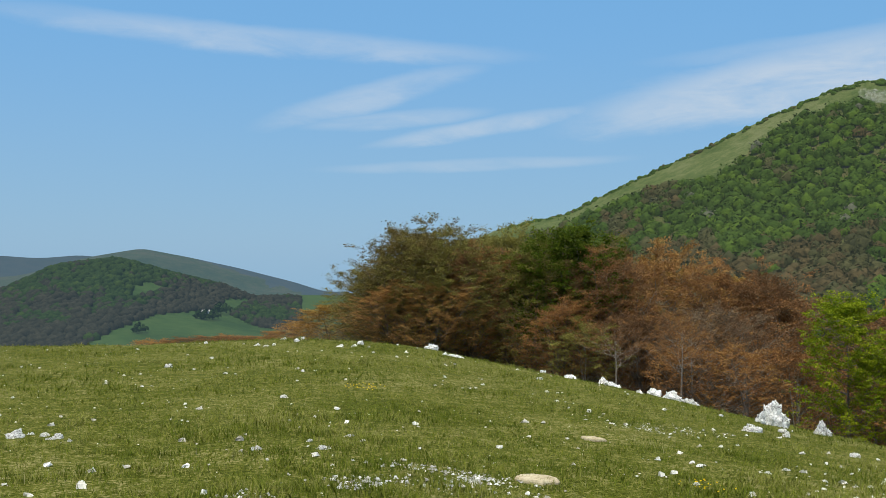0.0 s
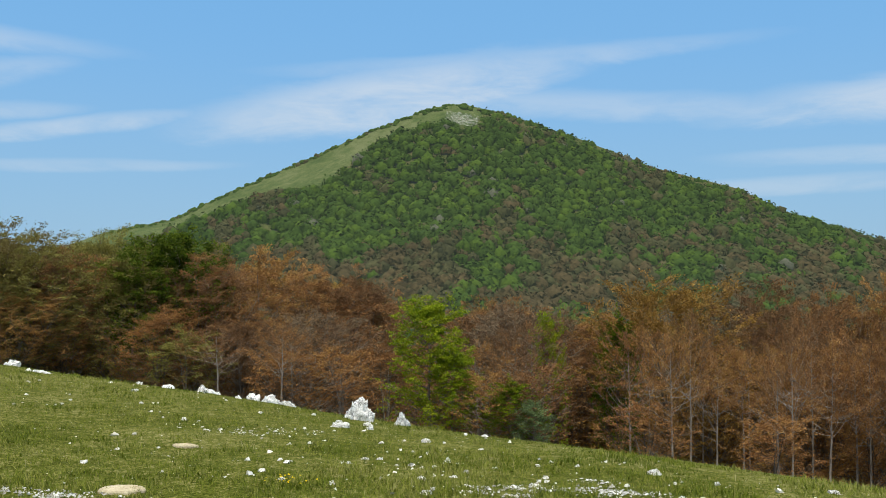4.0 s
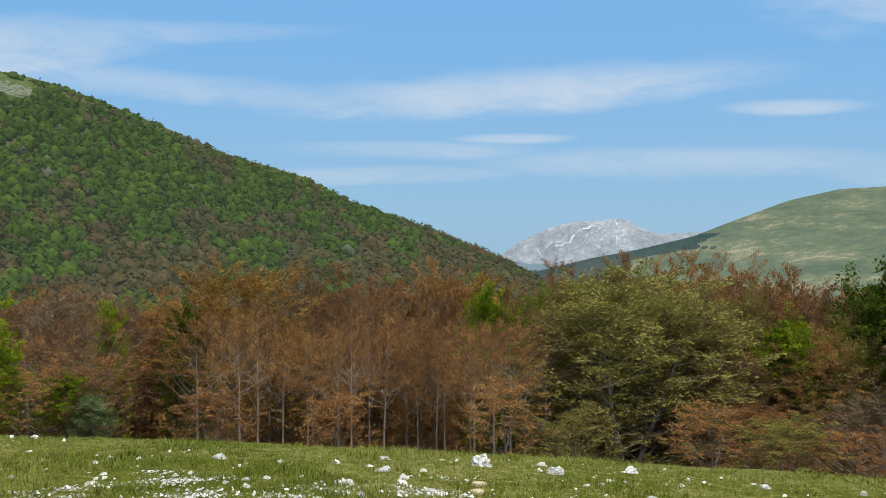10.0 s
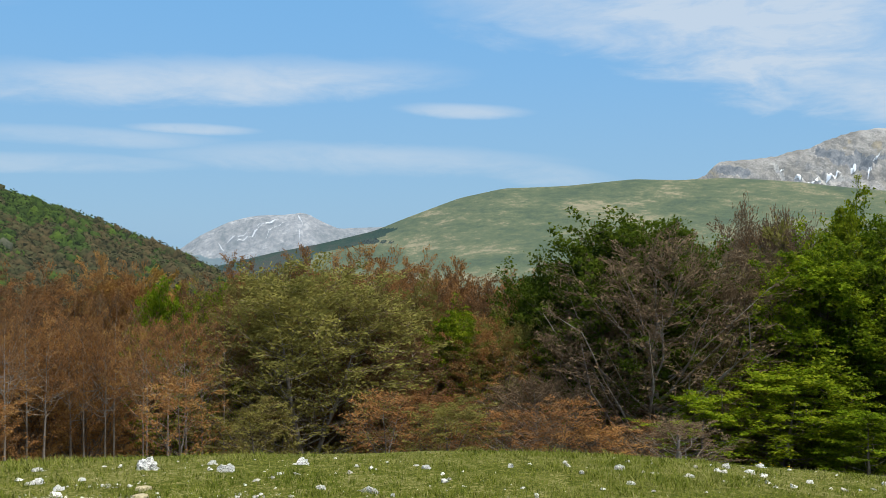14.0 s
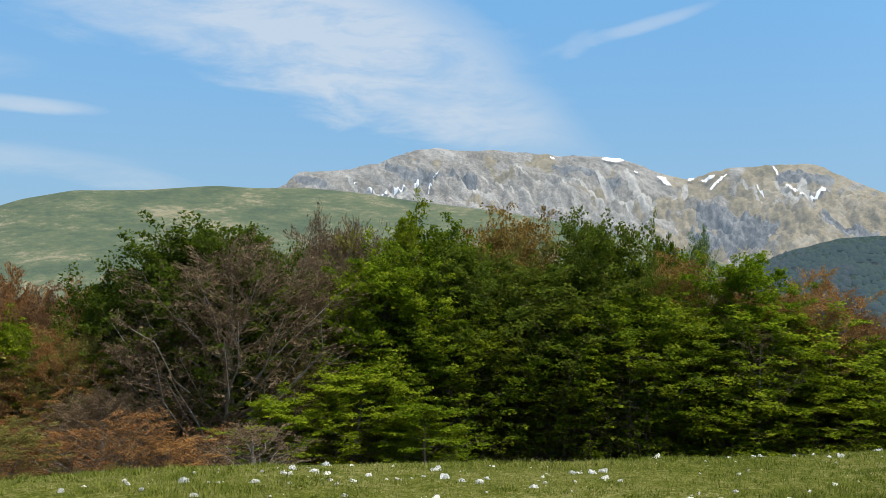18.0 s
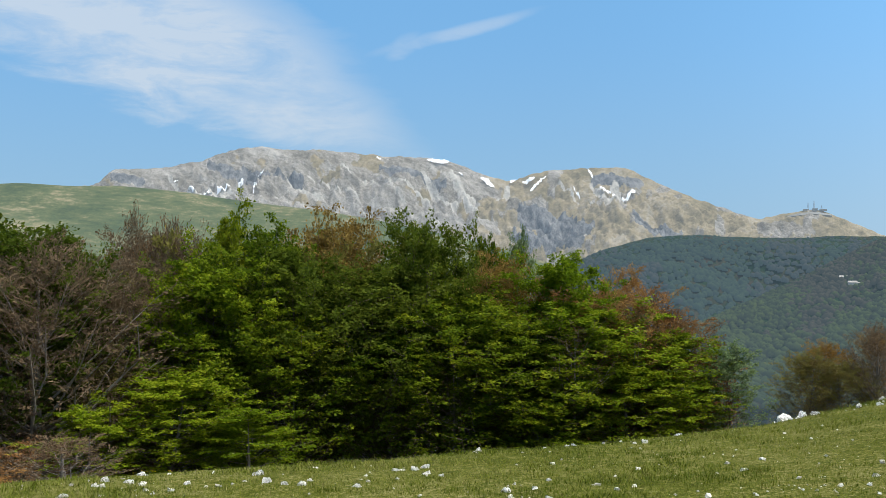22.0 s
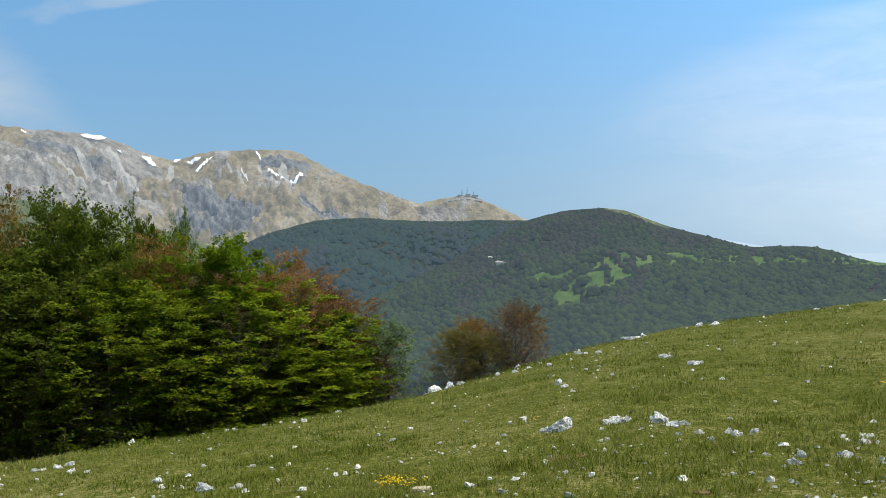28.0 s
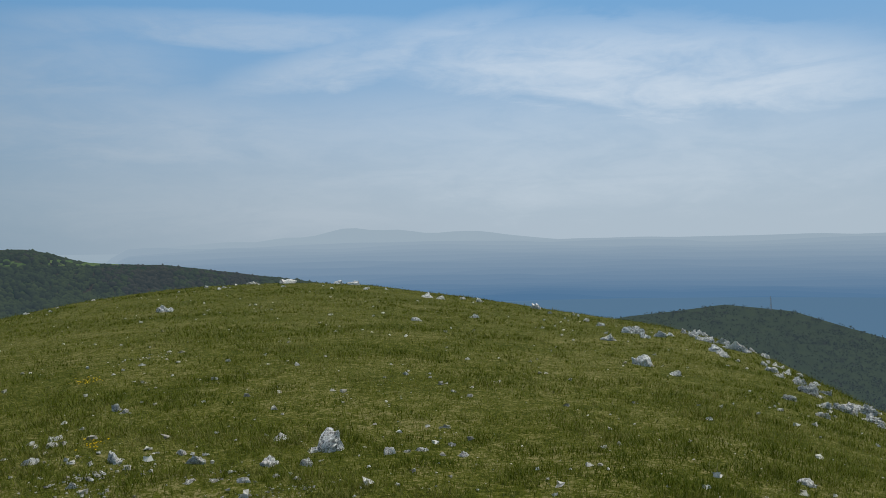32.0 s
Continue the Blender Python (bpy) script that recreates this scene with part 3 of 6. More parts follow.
def hill_kinds(az, el, a, b):
    low = np.clip((2.6 - el) / 4.5, 0, 1)
    brown = (0.22 + 0.55 * low + 1.8 * (fbm(az * 0.45 + 9, el * 0.6 + 9, 4) - 0.5)) > 0.25 + 0.5 * a
    kinds = np.where(brown, np.where(b < 0.2 + 0.5 * low, 3, 2), np.where(b < 0.25, 1, 0))
    kinds = np.where((b > 0.72) & (kinds == 0), 4, np.where((b > 0.8) & (kinds == 2), 5, kinds))
    return np.where(b > 0.992, 6, kinds)


def wooded(ridge, gap, lo, hi, seed):
    """Places for crowns over a slope, one to a jittered cell about gap metres wide."""
    rng = np.random.RandomState(seed)
    out = []
    for k in np.arange(0, 1, gap * 0.62 / (ridge.r1 - ridge.r0)):
        r = ridge.r0 + (ridge.r1 - ridge.r0) * k
        a = np.arange(lo, hi, math.degrees(gap / r))
        out.append(np.stack([a + (rng.rand(len(a)) - 0.5) * math.degrees(gap / r) * 1.1, np.clip(k + (rng.rand(len(a)) - 0.5) * gap / (ridge.r1 - ridge.r0), 0, 0.995)], 1))
    return np.concatenate(out), rng


spots, rng = wooded(HILL, 7.0, -5, 62, 4)
az, s = spots[:, 0], spots[:, 1]
el = HILL.el0 + (HILL.crest(az) - HILL.el0) * s ** HILL.power
keep = el < bald_low(az) - 0.28 + 0.35 * (fbm(az * 2.2 + 40, el * 2 + 40, 3) - 0.5)
az, s, el = az[keep], s[keep], el[keep]
pos, rad = HILL.at(az, s), 3.4 + 2.4 * rng.rand(len(az)) ** 1.3
pos[:, 2] += rad * np.where(s > 0.95, -0.45, 0.25)
kinds = hill_kinds(az, el, rng.rand(len(az)), rng.rand(len(az)))
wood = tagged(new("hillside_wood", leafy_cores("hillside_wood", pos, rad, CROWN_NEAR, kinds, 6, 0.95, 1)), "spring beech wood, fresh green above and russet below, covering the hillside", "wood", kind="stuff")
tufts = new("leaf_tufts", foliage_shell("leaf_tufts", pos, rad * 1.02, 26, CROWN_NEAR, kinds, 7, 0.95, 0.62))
tufts.parent = wood
az, s, rng = scatter(HILL, 420, 3.5, 31, 0.985, 1.02, 5)
pos = HILL.at(az, s)
rad = 1.5 + 1.4 * rng.rand(len(az))
pos[:, 2] -= rad * 0.15
tagged(new("crest_trees", leafy_cores("crest_trees", pos, rad, CROWN_NEAR, np.where(rng.rand(len(az)) < 0.85, 0, 2), 6)),
       "thin line of dark trees along the bald crest", "trees", kind="stuff")
az, s, rng = scatter(HILL, 300, 24.7, 26.7, 0.0, 1.0, 8)
el = 8.75 + 0.75 * rng.rand(len(az)) - 0.05 * (az - 24.5) ** 2
pos = HILL.at(az, HILL.height_to(az, el))
tagged(new("summit_scree", foliage_shell("summit_scree", pos, 0.5 + 0.9 * rng.rand(len(az)), 8, [M_GRIT], np.zeros(len(az), int), 9)),
       "pale limestone scree below the summit", "scree", kind="stuff")

# --- valley hills beyond the meadow's western brow, blue haze painted into their colours
RIDGE_A = Ridge([(-60, -0.8), (-40, 0.1), (-26, -0.05), (-24, -0.2), (-21.9, -0.02), (-20, -0.2), (-17, -1.5)], 2600, -3, 3000, 0.9, 30, 0.004)
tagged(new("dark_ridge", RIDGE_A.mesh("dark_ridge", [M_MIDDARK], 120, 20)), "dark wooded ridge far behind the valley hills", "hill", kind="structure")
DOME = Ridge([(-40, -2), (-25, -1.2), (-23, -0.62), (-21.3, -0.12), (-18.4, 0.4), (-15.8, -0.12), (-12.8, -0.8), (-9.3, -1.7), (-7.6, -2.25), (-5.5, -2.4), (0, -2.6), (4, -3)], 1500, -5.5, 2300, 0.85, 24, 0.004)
tagged(new("pasture_dome", DOME.mesh("pasture_dome", [M_MIDDOME, M_MIDDARK], 220, 60, lambda a, s, e: ((e > DOME.crest(a) - np.interp(a, [-15.3, -13, -10, -6], [0.0, 0.3, 0.55, 0.9]) * (0.4 + 1.2 * fbm(a * 1.3, e * 2.0, 3))) & (a > -15.3)).astype(int))), "smooth pasture dome with blue distance painted in as glow", "hill", kind="structure")
FRONT = Ridge([(-45, -3), (-32, -3), (-26, -1.95), (-23.1, -0.5), (-19.7, -0.08), (-17.1, -0.85), (-13.5, -1.75), (-11.8, -2.5), (-10.7, -2.45), (-8, -2.5), (-5.8, -2.6), (0, -2.8), (3, -3.2)], 700, -7, 1250, 0.8, 10, 0.006)


def is_field(a, e):
    low = (e < np.interp(a, [-22, -21.2, -20, -18.4, -16.8, -15.1, -14.1, -13.6, -13.1, -11.6, -9.6, -8.9], [-9, -5.1, -4.48, -3.9, -3.43, -3.3, -3.25, -2.8, -2.7, -2.75, -2.75, 9])) & (a > -21.8)
    copse = (e > np.interp(a, [-13.1, -12.1, -10.7, -9.0], [-3.6, -4.19, -4.5, -4.7])) & (e < np.interp(a, [-13.2, -12.4, -11.6, -11.2], [-3.5, -3.05, -2.85, 9])) & (a > -13.1) & (a < -9.0)
    low = low & ~copse
    clear = (a > -18.9) & (a < -16.8) & (e < np.interp(a, [-18.9, -17.9, -16.8], [-1.8, -1.6, -2.0])) & (e > np.interp(a, [-18.9, -18.4, -17.5, -16.8], [-2.45, -2.4, -2.12, -2.1]))
    return low | clear


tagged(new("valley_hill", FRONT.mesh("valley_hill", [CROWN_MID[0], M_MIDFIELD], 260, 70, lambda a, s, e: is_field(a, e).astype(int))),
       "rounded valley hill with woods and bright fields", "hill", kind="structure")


def crown_wood(ridge, name, label, gap, lo, hi, seed, bare, kind_of, mats, rad0, rad1):
    """A wood over a slope, one knobbly crown to a place, left open where bare() says."""
    spots, rng = wooded(ridge, gap, lo, hi, seed)
    az, s = spots[:, 0], spots[:, 1]
    el = ridge.el0 + (ridge.crest(az) - ridge.el0) * s ** ridge.power
    keep = ~bare(az, el)
    az, s, el = az[keep], s[keep], el[keep]
    p, rad = ridge.at(az, s), rad0 + (rad1 - rad0) * rng.rand(len(az)) ** 1.3
    p[:, 2] += rad * np.where(s > 0.95, -0.5, 0.15)
    return tagged(new(name, leafy_cores(name, p, rad, mats, kind_of(az, el, rng.rand(len(az)), rng.rand(len(az))), seed + 1, 0.95, 1)), label, "wood", kind="stuff")


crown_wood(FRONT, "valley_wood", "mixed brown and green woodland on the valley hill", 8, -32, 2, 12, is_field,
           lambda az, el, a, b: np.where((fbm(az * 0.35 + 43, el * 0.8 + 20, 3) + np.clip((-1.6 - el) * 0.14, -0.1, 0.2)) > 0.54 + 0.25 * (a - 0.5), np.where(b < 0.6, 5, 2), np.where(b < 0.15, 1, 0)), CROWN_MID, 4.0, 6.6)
for faz, fel, fr in ((-18.45, -4.7, 6), (-14.95, -3.85, 6), (-14.55, -3.95, 7), (-14.15, -3.85, 6), (-13.75, -3.5, 8), (-13.4, -3.4, 6)):
    p0 = FRONT.at(np.array([faz]), FRONT.height_to(np.array([faz]), np.array([fel])))
    p0[:, 2] += fr * 0.6
    tagged(new("field_tree", foliage_shell("field_tree", p0, np.array([fr]), 70, CROWN_MID, np.array([0]), 13)), "lone round tree in the valley fields", "tree", group="field trees")


def drape(ridge, az0, el0, az1, el1, w0, w1, lift, seed, n=34):
    """A ragged strip laid on a slope from one bearing and rise to another, w degrees wide."""
    rng = np.random.RandomState(seed)
    t = np.linspace(0, 1, n)
    swell = np.interp(t, np.linspace(0, 1, 9), 0.45 + 0.9 * rng.rand(9)) * (0.75 + 0.5 * rng.rand(n))
    sway = np.interp(t, np.linspace(0, 1, 6), rng.rand(6) - 0.5)
    w = (w0 + (w1 - w0) * t) * np.sin(np.clip(t, 0.03, 0.97) * np.pi) ** 0.6 * swell
    ca, ce = az0 + (az1 - az0) * t, el0 + (el1 - el0) * t
    ln = math.hypot(az1 - az0, el1 - el0) + 1e-6
    nx, ny = -(el1 - el0) / ln, (az1 - az0) / ln
    off = np.linspace(-0.5, 0.5, 7)[:, None] * (0.8 + 0.4 * rng.rand(7, n)) + sway * 0.5
    A = ca + nx * w * off
    E = ce + ny * w * off
    P = ridge.at(A, ridge.height_to(A, E))
    P -= lift * (P / np.linalg.norm(P, axis=-1, keepdims=True))
    P[..., 2] += lift * 0.25
    return P.reshape(-1, 3), grid_faces(7, n)


def strip_mask(a, e, strips, seed, jag=0.9):
    """Where bearing and rise fall inside ragged strips."""
    inside = np.zeros(np.shape(a), bool)
    rag = 0.5 + jag * (fbm(a * 2.6 + seed, e * 3.4 + seed, 4) - 0.1)
    for a0, e0, a1, e1, w0, w1 in strips:
        da, de = a1 - a0, e1 - e0
        t = np.clip(((a - a0) * da + (e - e0) * de) / (da * da + de * de), 0, 1)
        inside |= np.hypot(a - a0 - t * da, e - e0 - t * de) < (w0 + (w1 - w0) * t) * 0.5 * rag
    return inside


def snowfield(ridge, strips, lift, seed, mat=M_SNOW, k=1.0):
    for i, (a0, e0, a1, e1, w0, w1) in enumerate(strips):
        v, f = drape(ridge, a0, e0, a1, e1, w0 * k, w1 * k, lift, seed + i)
        tagged(new("snow_patch", mesh_from("snow_patch", v, f, [mat], None, True)), "leftover spring snow patch on bare rock", "snow", group="snow patches")


# --- the distant snow-streaked mountain in the gap, paled by a painted haze glow
FARMT = Ridge([(50, -3), (53, -1.6), (54.5, -0.6), (56, 0.45), (57.8, 1.33), (59.5, 1.68), (61.2, 1.75), (62.4, 1.92), (63.4, 1.32), (64.5, 0.86), (67.7, 1.05), (72, 0.6), (80, 0.2)], 3700, -3.5, 4400, 0.95, 60, 0.004, 45)
tagged(new("distant_mountain", FARMT.mesh("distant_mountain", [M_FARROCK, M_FARBASE], 260, 70, lambda a, s, e: (e < -0.75).astype(int))), "bare mountain far off through the gap, paled by painted haze", "mountain", kind="structure")
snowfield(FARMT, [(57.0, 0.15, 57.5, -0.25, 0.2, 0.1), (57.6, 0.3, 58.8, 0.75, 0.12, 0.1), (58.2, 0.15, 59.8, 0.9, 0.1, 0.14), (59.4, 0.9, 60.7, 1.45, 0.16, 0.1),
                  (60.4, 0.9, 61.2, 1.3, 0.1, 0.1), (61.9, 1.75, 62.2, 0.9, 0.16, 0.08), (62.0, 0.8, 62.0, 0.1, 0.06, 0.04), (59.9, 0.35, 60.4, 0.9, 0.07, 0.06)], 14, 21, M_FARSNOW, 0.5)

# --- the green ridge, its haze painted in as glow
GREEN = Ridge([(54, -3), (56.7, -1.5), (60.2, -0.65), (63.1, -0.1), (66.6, 0.75), (69.1, 1.75), (72, 2.85), (74.8, 3.45), (78.9, 3.6), (82.9, 3.95), (85.5, 3.85), (88.2, 3.95), (92.2, 3.65),
               (95.6, 3.2), (100.2, 2.7), (104.1, 2.05), (110, 0.8), (116, -1)], 1300, -6.5, 2300, 0.8, 45, 0.0035)
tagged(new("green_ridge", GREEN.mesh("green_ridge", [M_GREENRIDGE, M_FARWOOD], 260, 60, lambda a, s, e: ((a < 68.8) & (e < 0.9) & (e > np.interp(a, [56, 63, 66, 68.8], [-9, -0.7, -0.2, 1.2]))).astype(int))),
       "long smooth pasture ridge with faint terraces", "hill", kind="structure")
for wa, we, wr in ((66.2, -0.12, 11), (66.5, -0.1, 13), (66.75, -0.12, 9), (67.25, -0.1, 7), (67.75, -0.05, 6)):
    p0 = GREEN.at(np.array([wa]), GREEN.height_to(np.array([wa]), np.array([we])))
    tagged(new("ridge_tree", foliage_shell("ridge_tree", p0, np.array([wr * 1.0]), 60, CROWN_FAR, np.array([0]), 31)), "dark tree on the pasture ridge", "tree", group="ridge trees")

# --- the rocky massif, haze painted into rock, pasture, scree and snow
MASSIF = Ridge([(82, 2.5), (85.6, 3.8), (87.2, 4.1), (87.7, 5.0), (90.1, 5.13), (91.3, 5.3), (92.8, 5.6), (94.9, 6.4), (96.3, 6.63), (98.5, 6.5), (101.2, 6.45), (104.1, 6.15), (106, 6.05), (108, 5.98), (109.2, 5.6), (110.2, 5.1),
                (111.4, 4.8), (112.3, 4.6), (113.1, 4.95), (114, 5.2), (115.7, 5.3), (117.5, 5.45), (118.8, 5.52), (119.8, 5.2), (120.8, 4.65), (123.1, 3.6), (126.9, 2.18), (128.7, 2.4), (130.1, 2.75), (131.7, 2.15), (133.9, 1.25), (138, 0), (144, -2)],
               3000, -4, 4200, 0.85, 150, 0.005, 60, 85)
SCREES = [(92.3, 3.75, 94.6, 3.95, 0.5, 0.6), (104.6, 5.1, 107.2, 3.5, 0.2, 0.4), (106.6, 5.2, 108.6, 3.6, 0.25, 0.6), (108.4, 5.2, 109.8, 3.4, 0.35, 1.0), (101.5, 5.2, 105.5, 3.4, 0.14, 0.16), (99.5, 5.0, 103.0, 3.5, 0.12, 0.16),
          (98.4, 4.4, 100.4, 3.7, 0.16, 0.3), (91.0, 4.9, 91.6, 4.1, 0.2, 0.3), (117.2, 4.7, 118.4, 3.4, 0.35, 0.5), (118.6, 4.6, 118.9, 3.6, 0.6, 0.6), (115.2, 4.6, 117.4, 3.2, 0.12, 0.2), (112.0, 4.3, 111.4, 3.2, 0.3, 0.4)]
# Cliffs; the two strips near rise 4.8 paint the cirque's shaded wall.
CLIFFS_AND_SHADE = [(113.2, 2.6, 116.6, 1.9, 1.5, 1.6), (112.6, 1.4, 116.4, 0.9, 1.2, 1.2), (120.2, 2.3, 122.4, 1.5, 0.9, 1.0), (118.5, 5.0, 120.2, 4.5, 0.65, 0.5), (120.0, 3.0, 120.9, 2.2, 0.6, 0.6), (117.4, 4.9, 118.3, 4.95, 0.45, 0.5),
          (93.5, 5.5, 96.0, 5.0, 0.6, 1.0), (88.0, 4.6, 89.5, 4.6, 0.5, 0.4), (95.5, 5.6, 99.0, 4.6, 0.3, 0.4), (104.0, 5.6, 108.0, 4.7, 0.3, 0.3)]


def massif_pick(a, s, e):
    alp = (fbm(a * 0.8, e * 1.2, 3) > np.interp(a, [82, 96, 104, 109.5, 112], [0.80, 0.76, 0.68, 0.52, 0.37]))
    out = np.where(alp, 1, 0)
    out = np.where(strip_mask(a, e, CLIFFS_AND_SHADE, 5), 3, out)
    return np.where(strip_mask(a, e, SCREES, 9), 2, out)


tagged(new("rocky_massif", MASSIF.mesh("rocky_massif", [M_MASSIF, M_ALP, M_SCREE, M_CLIFF_AND_SHADE], 900, 170, massif_pick)), "bare grey limestone massif with gullies and screes", "mountain", kind="structure")
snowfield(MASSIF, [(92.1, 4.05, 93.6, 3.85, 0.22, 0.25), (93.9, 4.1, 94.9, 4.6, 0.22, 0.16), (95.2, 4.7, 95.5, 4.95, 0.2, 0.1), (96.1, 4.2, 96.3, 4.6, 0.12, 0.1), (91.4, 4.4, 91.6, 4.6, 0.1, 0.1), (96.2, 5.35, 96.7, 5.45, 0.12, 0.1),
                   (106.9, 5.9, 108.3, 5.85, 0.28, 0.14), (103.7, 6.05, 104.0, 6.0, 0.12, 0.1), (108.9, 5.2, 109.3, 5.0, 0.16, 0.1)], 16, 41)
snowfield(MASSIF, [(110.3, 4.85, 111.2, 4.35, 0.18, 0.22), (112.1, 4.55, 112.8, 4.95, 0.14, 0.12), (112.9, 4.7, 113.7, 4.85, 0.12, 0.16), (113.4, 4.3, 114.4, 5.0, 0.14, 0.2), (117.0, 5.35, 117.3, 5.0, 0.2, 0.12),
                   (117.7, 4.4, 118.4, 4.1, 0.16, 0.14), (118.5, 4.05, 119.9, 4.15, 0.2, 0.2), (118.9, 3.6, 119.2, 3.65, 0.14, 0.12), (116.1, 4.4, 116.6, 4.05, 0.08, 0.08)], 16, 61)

# --- dark wooded slopes below the massif, and the dome hill, haze painted into both
SLOPES = Ridge([(108, -6), (112, -1.5), (115, -1.0), (117.9, 0.2), (120.7, 1.05), (123.5, 1.2), (125.7, 1.05), (129.2, 1.0), (131.4, 1.22), (133.9, 1.22), (137, 1.0), (142, 0.2)], 1500, -9, 2900, 0.85, 260, 0.0025, 22, 30)
tagged(new("wooded_slopes", SLOPES.mesh("wooded_slopes", [M_FARWOOD], 260, 90)), "dark wooded mountain slopes with a haze glow painted in", "hill", kind="structure")
crown_wood(SLOPES, "mountain_wood", "dark green beech woods below the massif, blue haze painted in", 17, 110, 142, 75, lambda a, e: e < -4.5,
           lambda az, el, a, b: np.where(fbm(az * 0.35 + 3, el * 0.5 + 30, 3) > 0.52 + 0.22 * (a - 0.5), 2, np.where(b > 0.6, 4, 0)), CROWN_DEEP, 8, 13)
KNOB = Ridge([(118, -6), (124, -4), (128, -2), (131, -0.4), (133.9, 1.12), (136.3, 1.68), (138.4, 1.86), (140.1, 1.7), (142.5, 0.72), (144.5, 0.2), (147.5, -0.55), (150.6, -0.45), (152, -0.7), (153, -1.1), (154.5, -1.4), (158, -1.55), (161, -1.95), (164, -2.4), (168, -3.0), (172, -3.8), (176, -5.2), (180, -7)],
             900, -9, 2000, 0.8, 90, 0.004, 14)


def knob_top(a, e):
    return (a > 138.6) & (a < 142.8) & (e > KNOB.crest(a) - np.interp(a, [138.6, 140.2, 142.8], [0.0, 0.34, 0.12]))


def knob_field(a, e):
    xs = [131.8, 132.6, 134.5, 136.5, 140, 144, 148]
    mid, half = np.interp(a, xs, [-1.15, -1.2, -1.9, -2.6, -2.35, -1.5, -1.3]), np.interp(a, xs, [0.0, 0.25, 0.45, 0.7, 0.55, 0.45, 0.2])
    return (np.abs(e - mid) < half * (0.6 + fbm(a * 0.8, e, 2))) & (fbm(a * 2.0 + 2, e * 4.0 + 9, 3) > np.where(a > 143, 0.54, 0.47)) | knob_top(a, e)


M_KNOBFIELD = material("hillside_clearing", [(0.042, 0.078, 0.020), (0.075, 0.115, 0.028), (0.115, 0.150, 0.042)], 0.012, 8, 0.95, haze=0.24, air=(0.18, 0.28, 0.34))
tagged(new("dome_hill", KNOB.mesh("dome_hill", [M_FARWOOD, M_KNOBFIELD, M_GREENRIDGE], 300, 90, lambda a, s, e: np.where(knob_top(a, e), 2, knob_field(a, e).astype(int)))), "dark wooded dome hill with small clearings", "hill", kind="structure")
crown_wood(KNOB, "dome_wood", "woodland covering the dome hill, haze painted in as glow", 12, 120, 179, 72, knob_field,
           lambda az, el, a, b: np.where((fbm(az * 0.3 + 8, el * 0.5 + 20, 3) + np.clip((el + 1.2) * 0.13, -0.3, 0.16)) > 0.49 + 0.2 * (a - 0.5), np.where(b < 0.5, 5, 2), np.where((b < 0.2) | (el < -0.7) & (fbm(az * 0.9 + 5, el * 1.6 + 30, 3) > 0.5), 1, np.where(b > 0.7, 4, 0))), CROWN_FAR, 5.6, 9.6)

# --- lowland and far ridges to the south, their haze painted in as glow
LOW = Ridge([(150, -5.6), (163.7, -4.3), (171, -4.2), (178, -4.35), (187, -4.2), (201, -4.1), (225, -3.6), (260, -3), (300, -3), (330, -3)], 4180, -9, 4220, 0.7, 12, 0.002)
tagged(new("hazy_lowland", LOW.mesh("hazy_lowland", [M_LOWLAND_GLOW], 160, 40)), "far lowland painted as a blue haze glow", "lowland", kind="structure")
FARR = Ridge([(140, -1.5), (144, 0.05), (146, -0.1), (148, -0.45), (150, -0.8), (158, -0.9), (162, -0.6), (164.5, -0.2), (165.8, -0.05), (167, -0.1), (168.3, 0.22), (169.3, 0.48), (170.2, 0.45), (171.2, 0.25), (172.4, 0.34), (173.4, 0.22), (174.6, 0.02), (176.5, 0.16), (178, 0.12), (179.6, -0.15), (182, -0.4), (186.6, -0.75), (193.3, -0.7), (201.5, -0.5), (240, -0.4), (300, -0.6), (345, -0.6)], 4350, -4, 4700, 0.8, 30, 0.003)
tagged(new("far_ridge", FARR.mesh("far_ridge", [M_RIDGE_GLOW], 240, 24)), "faint mountain ridge with a blue haze glow painted in", "mountain", kind="structure")
# Twenty added glowing steps grade the painted haze; no such ridges stand there.
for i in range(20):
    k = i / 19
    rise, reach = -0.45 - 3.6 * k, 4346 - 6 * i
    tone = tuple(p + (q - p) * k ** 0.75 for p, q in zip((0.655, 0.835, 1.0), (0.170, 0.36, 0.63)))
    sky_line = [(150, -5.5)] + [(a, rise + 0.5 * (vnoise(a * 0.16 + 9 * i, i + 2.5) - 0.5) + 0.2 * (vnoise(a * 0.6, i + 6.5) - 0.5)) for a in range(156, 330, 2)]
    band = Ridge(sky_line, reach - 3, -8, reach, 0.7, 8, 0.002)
    tagged(new("lowland_ridge", band.mesh("lowland_ridge", [material("blue_haze_glow", [(0.05, 0.08, 0.06), (0.08, 0.10, 0.08)], 0.002, 8, 0.95, haze=0.96, air=tone)], 200, 10)), "added glowing step of the painted lowland haze gradient", "mountain", kind="structure")
# The scrub hill shares the far crowns, so it carries their painted haze.
RHILL = Ridge([(181, -8), (184, -6.2), (186.6, -5.35), (190, -4.95), (192.6, -4.58), (196.5, -4.95), (201.5, -6.4), (208, -8), (216, -11)], 500, -14, 1100, 0.8, 16, 0.01)
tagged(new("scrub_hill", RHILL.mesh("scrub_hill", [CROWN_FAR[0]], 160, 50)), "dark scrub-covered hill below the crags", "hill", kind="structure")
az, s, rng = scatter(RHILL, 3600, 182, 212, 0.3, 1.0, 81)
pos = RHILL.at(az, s)
